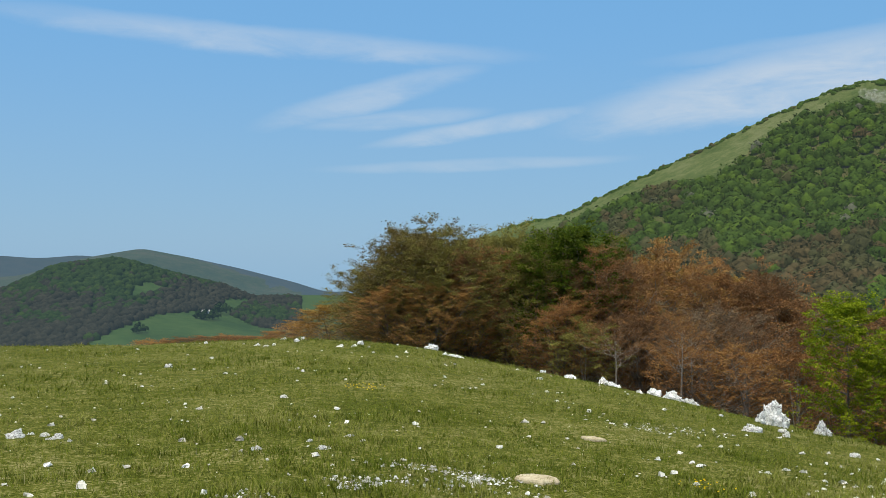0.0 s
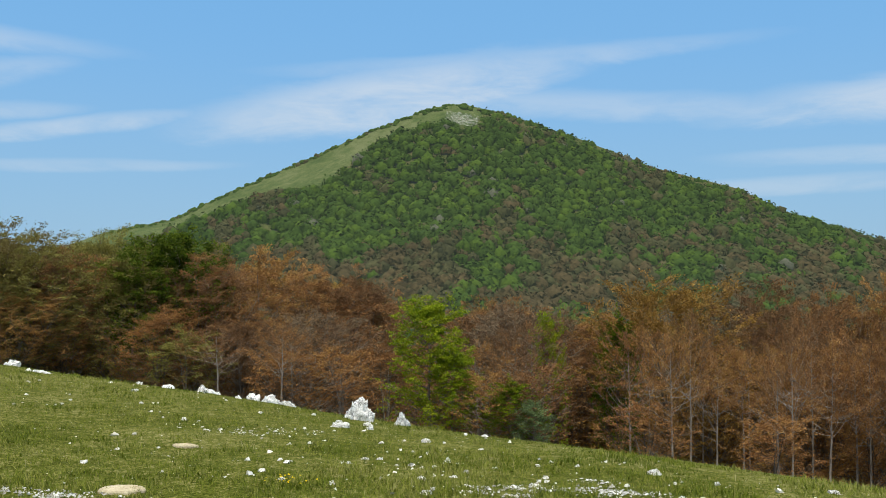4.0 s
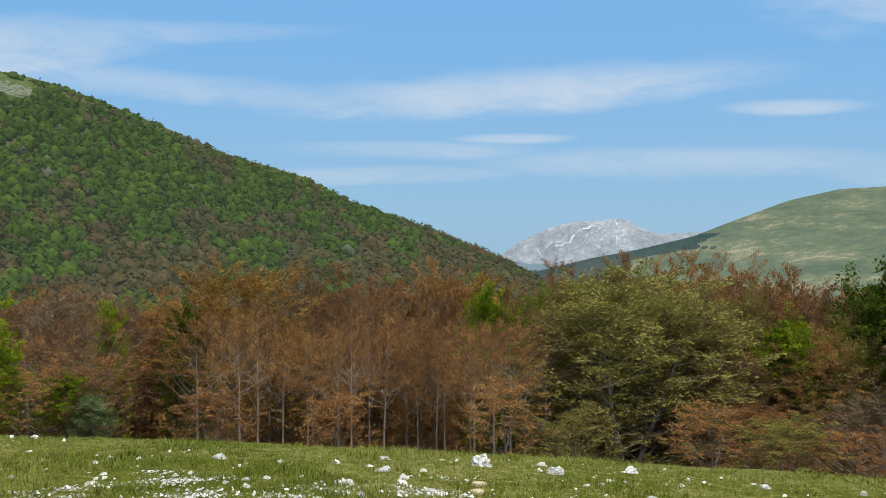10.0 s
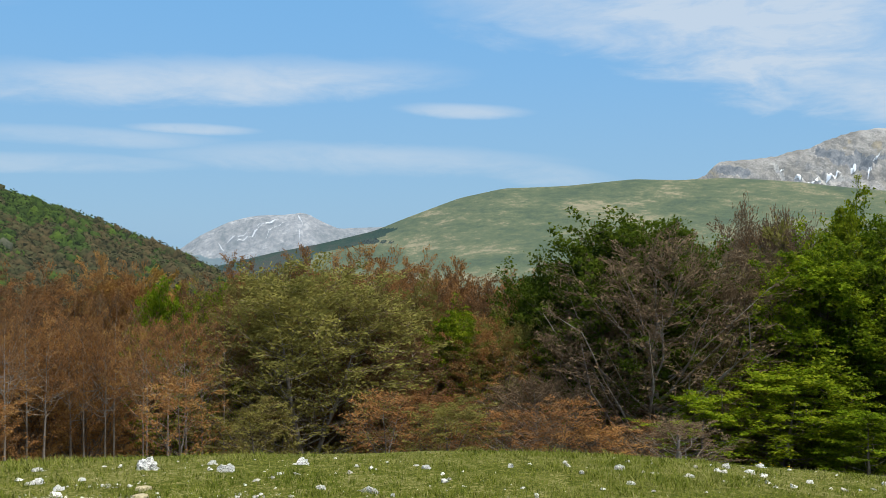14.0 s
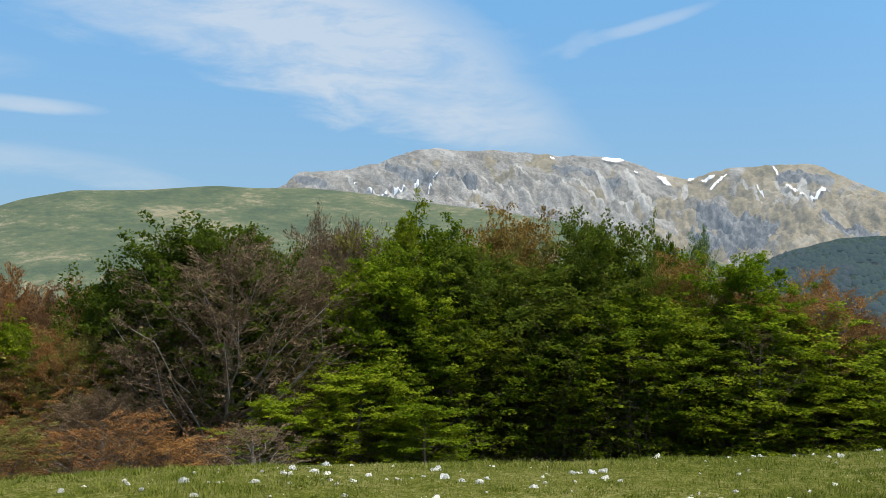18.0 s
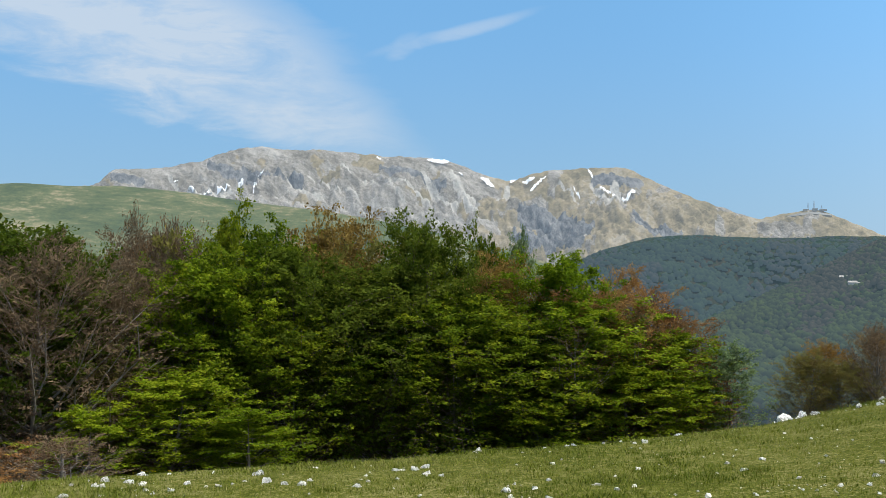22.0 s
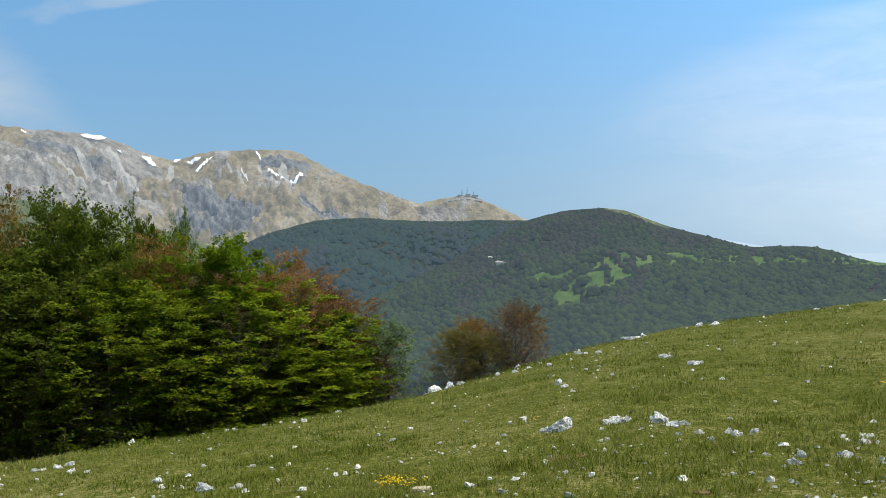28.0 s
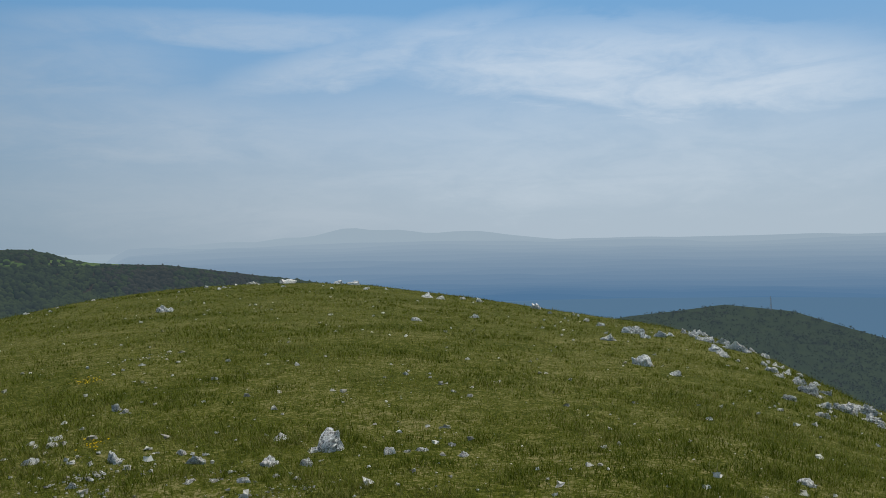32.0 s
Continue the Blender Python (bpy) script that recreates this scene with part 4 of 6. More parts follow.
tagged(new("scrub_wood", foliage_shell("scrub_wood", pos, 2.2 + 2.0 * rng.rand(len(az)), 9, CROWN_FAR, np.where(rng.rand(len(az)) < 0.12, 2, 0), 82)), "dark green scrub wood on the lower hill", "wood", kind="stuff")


# ---------------------------------------------------------------- trees


def tube(p, r, sides):
    """Rings along a line of points."""
    p, r = np.asarray(p, float), np.asarray(r, float)
    d = np.gradient(p, axis=0)
    d /= np.linalg.norm(d, axis=1, keepdims=True) + 1e-9
    ref = np.where(np.abs(d[:, 2:3]) > 0.9, np.array([[1.0, 0, 0]]), np.array([[0, 0, 1.0]]))
    u = np.cross(d, ref)
    u /= np.linalg.norm(u, axis=1, keepdims=True) + 1e-9
    v = np.cross(d, u)
    a = np.arange(sides) * 2 * np.pi / sides
    ring = p[:, None] + r[:, None, None] * (u[:, None] * np.cos(a)[None, :, None] + v[:, None] * np.sin(a)[None, :, None])
    return ring.reshape(-1, 3), grid_faces(len(p), sides, True)


def grow(seed, height, width, leaves, leaf, pads=90, low=0.12, stems=1, twigs=8, reach=1.0, spray=0.11, flat=0.5, lift=0.2, rise=0.75, shade=0.6, sliver=0.0, girth=1.0, clump=0.75, brush=0.0):
    """A beech: stems and limbs that carry fans of twigs all over a dome, with small leaves set along the twigs."""
    rng = np.random.RandomState(seed)
    V, F, base, fine = [], [], 0, []

    def add(p, r, sides):
        nonlocal base
        v, f = tube(p, r, sides)
        V.append(v)
        F.append(f + base)
        fine.append(np.full(len(f), sides == 3))
        base += len(v)

    half, mid = np.array([width * 0.5, width * 0.5, height * (1 - low) * 0.5]), np.array([0, 0, height * (1 + low) * 0.5])
    t = np.linspace(0, 1, 9)
    stalks = []
    for k in range(stems):
        lean = rng.normal(size=2) * (0.04 if stems == 1 else 0.13) * width
        wob = np.cumsum(rng.normal(size=(9, 2)) * 0.03 * height / 8, 0)
        hs = height * (0.86 if k == 0 else 0.66 + 0.18 * rng.rand())
        stem = np.stack([lean[0] * t ** 1.2 + wob[:, 0], lean[1] * t ** 1.2 + wob[:, 1], hs * t - 0.5 * (1 - t)], 1)
        thick = (0.014 * height + 0.015) * girth / math.sqrt(stems) * (1 - 0.93 * t ** 0.9)
        thick[0] *= 1.35
        add(stem, thick, 7)
        stalks.append((stem, thick, hs))
    starts, ends = [], []
    s = np.linspace(0, 1, 5)
    for i in range(pads):
        zc = 1 - 1.92 * ((i + rng.rand()) / pads) ** 1.5
        ang = i * 2.4 + 0.8 * rng.rand()
        rc = math.sqrt(max(0.0, 1 - abs(zc) ** 3.0)) + 0.08
        out = (0.45 + 0.55 * rng.rand() ** 0.4) * (0.86 + 0.26 * vnoise(seed + 1.6 * math.cos(ang) + 5, 2.1 * zc + 1.6 * math.sin(ang) + 5))
        tip = mid + half * np.array([rc * math.cos(ang), rc * math.sin(ang), zc]) * out
        stem, thick, hs = stalks[rng.randint(stems)]
        hz = np.clip(tip[2] - rise * math.hypot(tip[0] - stem[-1, 0] * 0.6, tip[1] - stem[-1, 1] * 0.6) - 0.10 * height * rng.rand(), low * height * (0.7 + 0.9 * rng.rand()), hs * 0.95)
        u = hz / hs
        start = np.array([np.interp(u, t, stem[:, j]) for j in range(3)])
        d = tip - start
        ln = np.linalg.norm(d) + 1e-6
        limb = start + d * s[:, None] + np.array([0, 0, -0.10 * ln]) * (4 * s * (1 - s))[:, None] + rng.normal(size=(5, 3)) * 0.065 * ln * (s * (1 - 0.3 * s))[:, None]
        rad = np.interp(u, t, thick) * 0.30 + 0.006
        add(limb, rad * (1 - 0.85 * s), 4)
        size = reach * (0.65 + 0.7 * rng.rand())
        side = np.array([math.cos(ang), math.sin(ang), 0])
        for j in range(twigs):
            b = 0.45 + 0.55 * (j + rng.rand()) / twigs
            q0 = np.array([np.interp(b, s, limb[:, c]) for c in range(3)])
            way = side * (0.75 * (1 - abs(zc)) + 0.2) + rng.normal(size=3) * np.array([0.8, 0.8, 0.16 + 0.3 * flat])
            way[2] += lift + 0.35 * max(zc, 0) ** 2
            q1 = q0 + size * (0.45 + 0.55 * rng.rand()) * way / np.linalg.norm(way)
            edge = np.cross(q1 - q0, rng.normal(size=3))
            edge *= 0.008 / (np.linalg.norm(edge) + 1e-9)
            V.append(np.array([q0 - edge, q0 + edge, q1 + edge * 0.4, q1 - edge * 0.4]))
            F.append(np.arange(4)[None] + base)
            fine.append(np.ones(1, bool))
            base += 4
            starts.append(q0)
            ends.append(q1)
    S, E = np.array(starts), np.array(ends)
    share = 0.6 + 1.5 * np.clip(E[:, 2] / height, 0, 1) ** 2
    pick = rng.choice(len(S), size=leaves, p=share / share.sum())
    along = 0.10 + 0.98 * rng.rand(leaves, 1) ** clump
    C = S[pick] + (E - S)[pick] * along + rng.normal(size=(leaves, 3)) * spray * np.array([1, 1, flat])
    C[:, 2] = np.maximum(C[:, 2], 0.12)
    tops = height / np.percentile(C[:, 2], 99.6)
    C[:, 2] *= tops
    nor = rng.normal(size=(leaves, 3)) * shade + np.array([0, 0, 1.0])
    nor /= np.linalg.norm(nor, axis=1, keepdims=True)
    u = np.cross(nor, rng.normal(size=(leaves, 3)))
    u /= np.linalg.norm(u, axis=1, keepdims=True)
    v = np.cross(nor, u)
    sz = leaf * (0.6 + 0.8 * rng.rand(leaves, 1))
    if sliver:
        u = (E - S)[pick] + rng.normal(size=(leaves, 3)) * 0.35 * reach
        u /= np.linalg.norm(u, axis=1, keepdims=True)
        v = np.cross(u, rng.normal(size=(leaves, 3)))
        v *= sliver / np.linalg.norm(v, axis=1, keepdims=True)
    if brush:
        thin = rng.rand(leaves) < brush
        way = (E - S)[pick] + rng.normal(size=(leaves, 3)) * 0.22 * reach
        u = np.where(thin[:, None], way / np.linalg.norm(way, axis=1, keepdims=True), u)
        sz = np.where(thin[:, None], sz * 2.8, sz)
        v = np.where(thin[:, None], v * 0.13, v)
    q = np.stack([C - u * sz, C + u * sz * 0.5 - v * sz * 0.8, C + u * sz * 0.6 + v * sz * 0.7], 1)
    wood = np.concatenate(V) * np.array([1, 1, tops])
    return wood, np.concatenate(F), np.concatenate(fine), q.reshape(-1, 3), np.arange(leaves * 3).reshape(-1, 3)


# kind: leaf tone, bark, label, then the growth
KINDS = {
    "copper": ("copper", M_BARK, "russet young beech in new copper leaf at the wood's edge", dict(leaves=27000, leaf=0.050, pads=85, low=0.05, stems=3, twigs=9, reach=0.75, spray=0.10, lift=0.5, rise=1.1, sliver=0.75, brush=0.45)),
    "rust": ("rust", M_BARK, "orange-brown beech just coming into leaf", dict(leaves=27000, leaf=0.050, pads=85, low=0.06, stems=2, twigs=9, reach=0.9, spray=0.09, lift=0.5, rise=1.0, sliver=0.75, brush=0.45)),
    "pole": ("copper", M_PALEBARK, "slender russet beech with a long pale trunk", dict(leaves=4500, leaf=0.055, pads=26, low=0.45, twigs=5, lift=0.7, sliver=0.7, rise=1.1, brush=0.5, girth=0.75)),
    "stem": ("bare", M_PALEBARK, "bare grey beech stem in the shade of the wood", dict(leaves=1500, leaf=0.06, pads=24, low=0.3, twigs=4, lift=0.5, sliver=0.4, rise=1.0, girth=1.3)),
    "olive": ("olive", M_BARK, "olive-green beech with half-open leaves", dict(leaves=33000, leaf=0.050, pads=110, low=0.02, stems=2, twigs=9, reach=0.9, spray=0.12, flat=0.5, lift=0.4, rise=0.8, sliver=0.9, brush=0.3)),
    "green": ("green", M_BARK, "fresh green beech with layered boughs", dict(leaves=27000, leaf=0.066, pads=100, low=0.05, twigs=8, reach=0.8, spray=0.13, flat=0.36, lift=0.14, rise=0.5, shade=0.6, clump=0.6)),
    "dense": ("deep", M_BARK, "tall dark-green beech with a dense rounded crown", dict(leaves=27000, leaf=0.066, pads=84, low=0.18, twigs=8, reach=0.95, spray=0.14, flat=0.5, lift=0.45, rise=0.7, shade=0.8, clump=0.6)),
    "lime": ("lime", M_BARK, "bright yellow-green beech in new leaf", dict(leaves=25000, leaf=0.066, pads=80, low=0.02, twigs=8, reach=0.9, spray=0.13, flat=0.34, lift=0.14, rise=0.4, shade=0.55, clump=0.6)),
    "bare": ("bare", M_PALEBARK, "still leafless grey beech with a pale trunk", dict(leaves=18000, leaf=0.058, pads=95, low=0.06, twigs=13, reach=1.0, spray=0.09, lift=0.6, rise=0.95, sliver=0.7, girth=1.9, brush=0.6)),
    "bough": ("lime", M_BARK, "low yellow-green beech boughs at the wood's foot", dict(leaves=9000, leaf=0.085, pads=30, low=0.04, twigs=7, reach=1.2, spray=0.16, flat=0.2, lift=0.1, rise=0.25, shade=0.5, clump=0.6)),
    "russet": ("russet", M_BARK, "dense orange-brown beech among green ones", dict(leaves=28000, leaf=0.054, pads=90, low=0.06, stems=2, twigs=9, reach=0.95, spray=0.11, lift=0.5, sliver=0.9, rise=0.9, brush=0.3)),
    "sage": ("sage", M_BARK, "small grey-green tree on the slope", dict(leaves=14000, leaf=0.08, pads=50, low=0.05, twigs=7, spray=0.15, flat=0.5, lift=0.3)),
    "shrub": ("copper", M_BARK, "low russet beech scrub at the wood's foot", dict(leaves=14000, leaf=0.065, pads=44, low=0.02, stems=3, twigs=8, spray=0.12, lift=0.5, sliver=0.7, brush=0.5)),
}
TREE_H, TREE_W = 8.0, 6.0
PROTO = {}


def tree_proto(kind, variant):
    tone, bark, label, habit = KINDS[kind]
    if variant > 1:
        habit = dict(habit, leaves=int(habit["leaves"] * 0.25), leaf=habit["leaf"] * 1.6, twigs=5, pads=44, spray=habit["spray"] * 1.4 if "spray" in habit else 0.15)
    v, f, fine, lv, lf = grow(101 * variant + sum(map(ord, kind)), TREE_H, TREE_W, **habit)
    return mesh_from("trunk", v, f, [bark, M_TWIG], fine, True), mesh_from("crown", lv, lf, [LEAVES[tone]])


def plant(kind, variant, x, y, height, width, turn, group):
    if (kind, variant) not in PROTO:
        PROTO[kind, variant] = tree_proto(kind, variant)
    trunk, crown = PROTO[kind, variant]
    name = "shrub" if kind == "shrub" else "tree"
    root = new(name)
    root.empty_display_size = 0.2
    root.matrix_basis = pose(x, y, float(ground_z(x, y)), 0, 0, turn) @ Matrix.Diagonal((width / TREE_W, width / TREE_W, height / TREE_H, 1))
    tagged(root, KINDS[kind][2], name, group)
    for nm, me in (("trunk", trunk), ("crown", crown)):
        ob = new(nm, me)
        ob.parent = root
    return root


# the wood's edge: bearing, distance, rise of the top, spread, kind
EDGE_BROW = [(-16.9, 50, -5.0, 3.2, "shrub"), (-15.4, 49, -4.95, 3.2, "shrub"), (-13.9, 50, -4.85, 3.4, "shrub"), (-12.4, 49, -4.9, 3.2, "shrub"), (-10.9, 50, -4.85, 3.4, "shrub"), (-9.5, 48, -4.6, 3.2, "shrub"), (-8.1, 45, -4.1, 3.2, "shrub"), (-6.7, 40, -3.0, 3.5, "rust")]
EDGE_WEST = [(-4.0, 37.5, -0.5, 3.4, "olive"), (-0.9, 36.5, 2.2, 5.0, "olive"), (-1.6, 35.4, 1.5, 4.2, "olive"), (0.4, 35.2, 1.4, 4.0, "olive"), (-2.9, 34.6, -1.6, 2.9, "copper"), (-0.4, 34.0, -1.2, 3.0, "copper"), (2.0, 35.5, 0.7, 3.8, "copper"), (3.9, 37.5, 1.9, 3.4, "olive"), (5.7, 35.5, 0.7, 3.9, "olive"),
             (7.8, 35.5, 1.8, 3.9, "dense"), (9.7, 37.5, 1.3, 3.5, "olive"), (7.6, 33.5, -2.6, 3.0, "copper"), (10.6, 34.5, 0.4, 4.2, "copper"), (13.8, 37.5, 0.85, 5.4, "copper"), (17.3, 37.6, -0.4, 5.4, "copper"),
             (16.4, 33.6, -3.0, 4.2, "bare"), (12.5, 33.0, -3.3, 3.6, "copper"), (19.7, 38.6, -1.1, 5.0, "copper"), (23.8, 27.5, -2.1, 2.4, "lime"), (25.2, 27.2, -5.4, 1.6, "lime"), (21.2, 32.6, -5.1, 3.4, "copper"),
             (27.4, 36.3, -2.4, 4.2, "copper"), (29.1, 33.8, -2.7, 4.5, "bare"), (31.2, 32.8, -3.1, 1.4, "lime"), (32.8, 36.3, -3.1, 4.6, "copper"), (28.8, 26.8, -7.2, 1.6, "green"), (30.3, 26.0, -8.5, 1.1, "sage")]
EDGE_MID = [(29.0, 37.4, -2.4, 5.0, "copper"), (31.1, 34.4, -3.8, 3.8, "copper"), (33.6, 37.4, -2.9, 3.8, "copper"), (35.4, 33.0, -3.1, 1.7, "green"), (38.6, 33.9, -0.95, 5.6, "rust"), (43.8, 35.4, -1.2, 5.4, "copper"),
            (47.5, 37.4, -1.5, 4.6, "copper"), (50.5, 38.4, -0.9, 4.2, "copper"), (53.0, 38.4, -1.5, 4.2, "copper"), (46.1, 33.4, -4.5, 4.2, "copper"), (49.8, 32.9, -5.4, 3.8, "copper"), (41.0, 32.9, -5.9, 4.0, "rust"),
            (53.8, 35.0, -2.3, 2.2, "lime"), (55.4, 36.0, -2.4, 3.0, "copper"), (56.7, 34.3, -2.7, 2.4, "green"), (62.4, 32.3, -1.15, 7.4, "olive"), (59.4, 34.3, -1.75, 4.2, "olive"), (65.5, 34.3, -2.0, 4.8, "olive"),
            (58.9, 40.0, -0.95, 4.2, "copper"), (62.4, 40.3, -0.5, 4.4, "copper"), (65.4, 40.3, -0.4, 4.8, "copper"), (68.2, 40.3, -0.7, 4.4, "copper"), (69.5, 36.3, -2.4, 2.4, "olive"), (72.1, 40.3, -1.2, 4.0, "copper")]
EDGE_MID += [(75.2, 39.3, -2.0, 3.8, "copper"), (67.0, 37.5, -1.3, 4.6, "copper"), (70.4, 37.8, -1.5, 4.6, "copper"), (73.4, 37.5, -2.2, 4.4, "copper"), (76.4, 37.8, -2.8, 4.0, "copper"), (68.3, 33.3, -5.5, 4.4, "copper"), (72.1, 34.8, -3.8, 3.2, "green"), (70.0, 31.3, -9.0, 3.6, "copper"), (74.8, 34.3, -4.4, 3.6, "olive"), (77.6, 34.3, -5.4, 2.8, "green"),
             (77.2, 36.3, -2.0, 3.6, "dense"), (80.0, 35.2, -0.1, 5.0, "dense"), (82.8, 35.6, 1.75, 6.2, "dense"), (85.6, 36.0, 0.8, 4.4, "dense"), (83.2, 34.6, -1.0, 5.6, "dense"), (84.0, 32.8, 0.7, 6.4, "bare"), (80.0, 33.3, -4.7, 4.6, "bare"),
             (90.0, 39.3, 2.1, 4.8, "bare"), (91.7, 40.3, 1.5, 4.2, "bare"), (88.4, 35.3, -1.5, 4.8, "bare"), (88.7, 34.3, -5.6, 4.0, "olive"), (74.3, 33.8, -4.7, 3.6, "copper"), (76.8, 31.3, -8.2, 3.4, "bare")]
EDGE_EAST = [(94.8, 38.0, 2.85, 3.2, "green"), (93.7, 34.3, 0.3, 5.0, "green"), (97.4, 37.3, 2.1, 4.4, "green"), (91.4, 30.8, -7.2, 4.2, "lime"), (94.0, 34.4, -0.9, 5.0, "lime"), (101.5, 39.5, 2.5, 6.0, "russet"),
             (98.9, 36.0, 0.2, 5.6, "dense"), (106.8, 36.9, 2.25, 4.4, "dense"), (103.5, 35.5, -0.5, 5.6, "dense"), (110.5, 39.4, 1.75, 1.9, "green"), (112.6, 39.4, 1.3, 1.7, "sage"), (111.5, 37.9, -0.1, 4.6, "russet"),
             (109.4, 34.9, -2.1, 5.4, "green"), (115.0, 36.9, 0.0, 4.6, "lime"), (118.8, 37.6, -0.95, 4.6, "copper"), (121.3, 38.6, -2.4, 4.2, "copper"), (115.3, 41.5, -1.2, 4.6, "copper"), (117.1, 35.9, -2.8, 6.0, "lime"), (112.9, 34.4, -3.8, 5.8, "green"),
             (97.6, 33.9, -3.7, 5.2, "green"), (104.6, 34.5, -4.6, 4.8, "green"), (121.0, 37.4, -4.2, 4.8, "green"), (114.6, 33.9, -7.8, 4.6, "lime"), (119.4, 35.4, -6.6, 4.6, "lime"), (122.6, 36.9, -7.2, 3.4, "lime")]
EDGE_EAST += [(123.5, 38.9, -5.7, 2.9, "rust"), (125.4, 37.4, -5.3, 2.6, "sage"), (94.8, 31.9, -10.0, 3.6, "lime"),
              (129.6, 40, -5.5, 2.6, "olive"), (130.6, 41, -5.0, 2.4, "rust"), (131.4, 40, -6.0, 2.6, "olive"), (133.3, 40, -3.9, 2.3, "bare"), (133.6, 41, -4.4, 2.2, "rust")]
trng = random.Random(5)
for az, r, el, w, kind in EDGE_BROW + EDGE_WEST + EDGE_MID + EDGE_EAST:
    x, y = r * math.sin(radians(az)), r * math.cos(radians(az))
    top = EYE + r * math.tan(radians(el))
    plant(kind, trng.randrange(2), x, y, max(top - float(ground_z(x, y)), 0.9), w * (1.22 if w > 2.6 else 1.1), trng.random() * 360, "trees at the wood's edge")

# low growth along the wood's foot: bearing, distance, height, spread, kind
LOW_GROWTH = [(2, 35, 2.2, 3, "shrub"), (9, 32, 2.4, 3, "olive"), (15, 30, 2.0, 3, "shrub"), (18.5, 29, 2.4, 3, "shrub"), (27.2, 27, 2.2, 2.6, "shrub"), (30.2, 27, 2.6, 2.8, "shrub"), (37.2, 26, 1.9, 2.6, "shrub"),
              (44.5, 26, 2.0, 2.6, "shrub"), (55.0, 26, 2.6, 2.8, "shrub"), (59.5, 26, 2.0, 2.6, "olive"), (67.5, 26, 2.2, 3, "shrub"), (71.5, 26, 2.0, 3, "olive"), (75.0, 26, 1.6, 2.6, "shrub"), (78.5, 26, 1.9, 3, "shrub"),
              (80.8, 26, 1.2, 3, "shrub"), (85.6, 26.5, 1.5, 3, "bare"), (96.0, 29.5, 2.4, 3.4, "bough"), (86.8, 29, 2.6, 3.2, "bough"), (83.2, 29, 1.6, 3.0, "shrub")]
for az, r, h, w, kind in LOW_GROWTH:
    plant(kind, trng.randrange(2) if kind == "bough" else 2 + trng.randrange(2), r * math.sin(radians(az)), r * math.cos(radians(az)), h, w, trng.random() * 360, "low growth at the wood's foot")

# the shaded understorey behind the edge
for i in range(58):
    az = -4 + 126 * (i + trng.random()) / 58
    r = (39.0 if az > 91 else 35.0) + 8 * trng.random()
    kind = ("bare" if i % 3 else "shrub") if az < 92 else ("bare", "dense", "bare")[i % 3]
    plant(kind, 2 + trng.randrange(2), r * math.sin(radians(az)), r * math.cos(radians(az)), 2.6 + 1.8 * trng.random(), 3.6 + 1.4 * trng.random(), trng.random() * 360, "understorey of the wood")

# slender stems that stand free along the edge
for i in range(30):
    az = 36.0 + 22 * (i + trng.random()) / 22 if i < 22 else 9 + 24 * (i - 22 + trng.random()) / 8
    if 21 < az < 26:
        continue
    r = 27.0 + 6.0 * trng.random()
    x, y = r * math.sin(radians(az)), r * math.cos(radians(az))
    h = EYE + r * math.tan(radians(-2.6 - 2.6 * trng.random())) - float(ground_z(x, y))
    plant("pole", trng.randrange(2), x, y, h, 2.2 + 1.2 * trng.random(), trng.random() * 360, "slender trees at the wood's edge")

# grey stems in the shade under the green trees
for i in range(16):
    az = 95 + 25 * (i + trng.random()) / 16
    r = 33.5 + 3.5 * trng.random()
    plant("stem", trng.randrange(2), r * math.sin(radians(az)), r * math.cos(radians(az)), 4.5 + 1.5 * trng.random(), 2.4 + trng.random(), trng.random() * 360, "stems under the green trees")

# the ranks behind, a little lower than the edge
SKYLINE = sorted((az, el) for az, r, el, w, kind in EDGE_WEST + EDGE_MID + EDGE_EAST if kind != "shrub" and not (kind == "lime"))
ZONES = [(-6, ("olive", "copper")), (6, ("olive", "copper", "green")), (12, ("copper", "copper", "copper", "rust")), (22, ("copper", "copper", "rust")), (40, ("copper", "copper", "copper", "rust")),
         (53, ("copper", "olive", "green")), (60, ("copper", "copper", "olive")), (70, ("copper", "green", "olive")), (79, ("olive", "bare", "copper")), (92, ("green", "green", "green", "olive")), (118, ("green", "copper", "olive"))]
for i in range(84):
    az = -5 + 129 * (i + trng.random()) / 84
    r = 37 + 16 * trng.random()
    sky = np.interp(az, *zip(*SKYLINE))
    el = sky - (0.1 + 1.9 * trng.random())
    kind = trng.choice([z for a, z in ZONES if a <= az][-1])
    x, y = r * math.sin(radians(az)), r * math.cos(radians(az))
    h = EYE + r * math.tan(radians(el)) - float(ground_z(x, y))
    if h > 1.0:
        plant(kind, 2 + trng.randrange(2), x, y, h, min(4.0 + 2.5 * trng.random(), h * 0.95), trng.random() * 360, "trees of the wood")


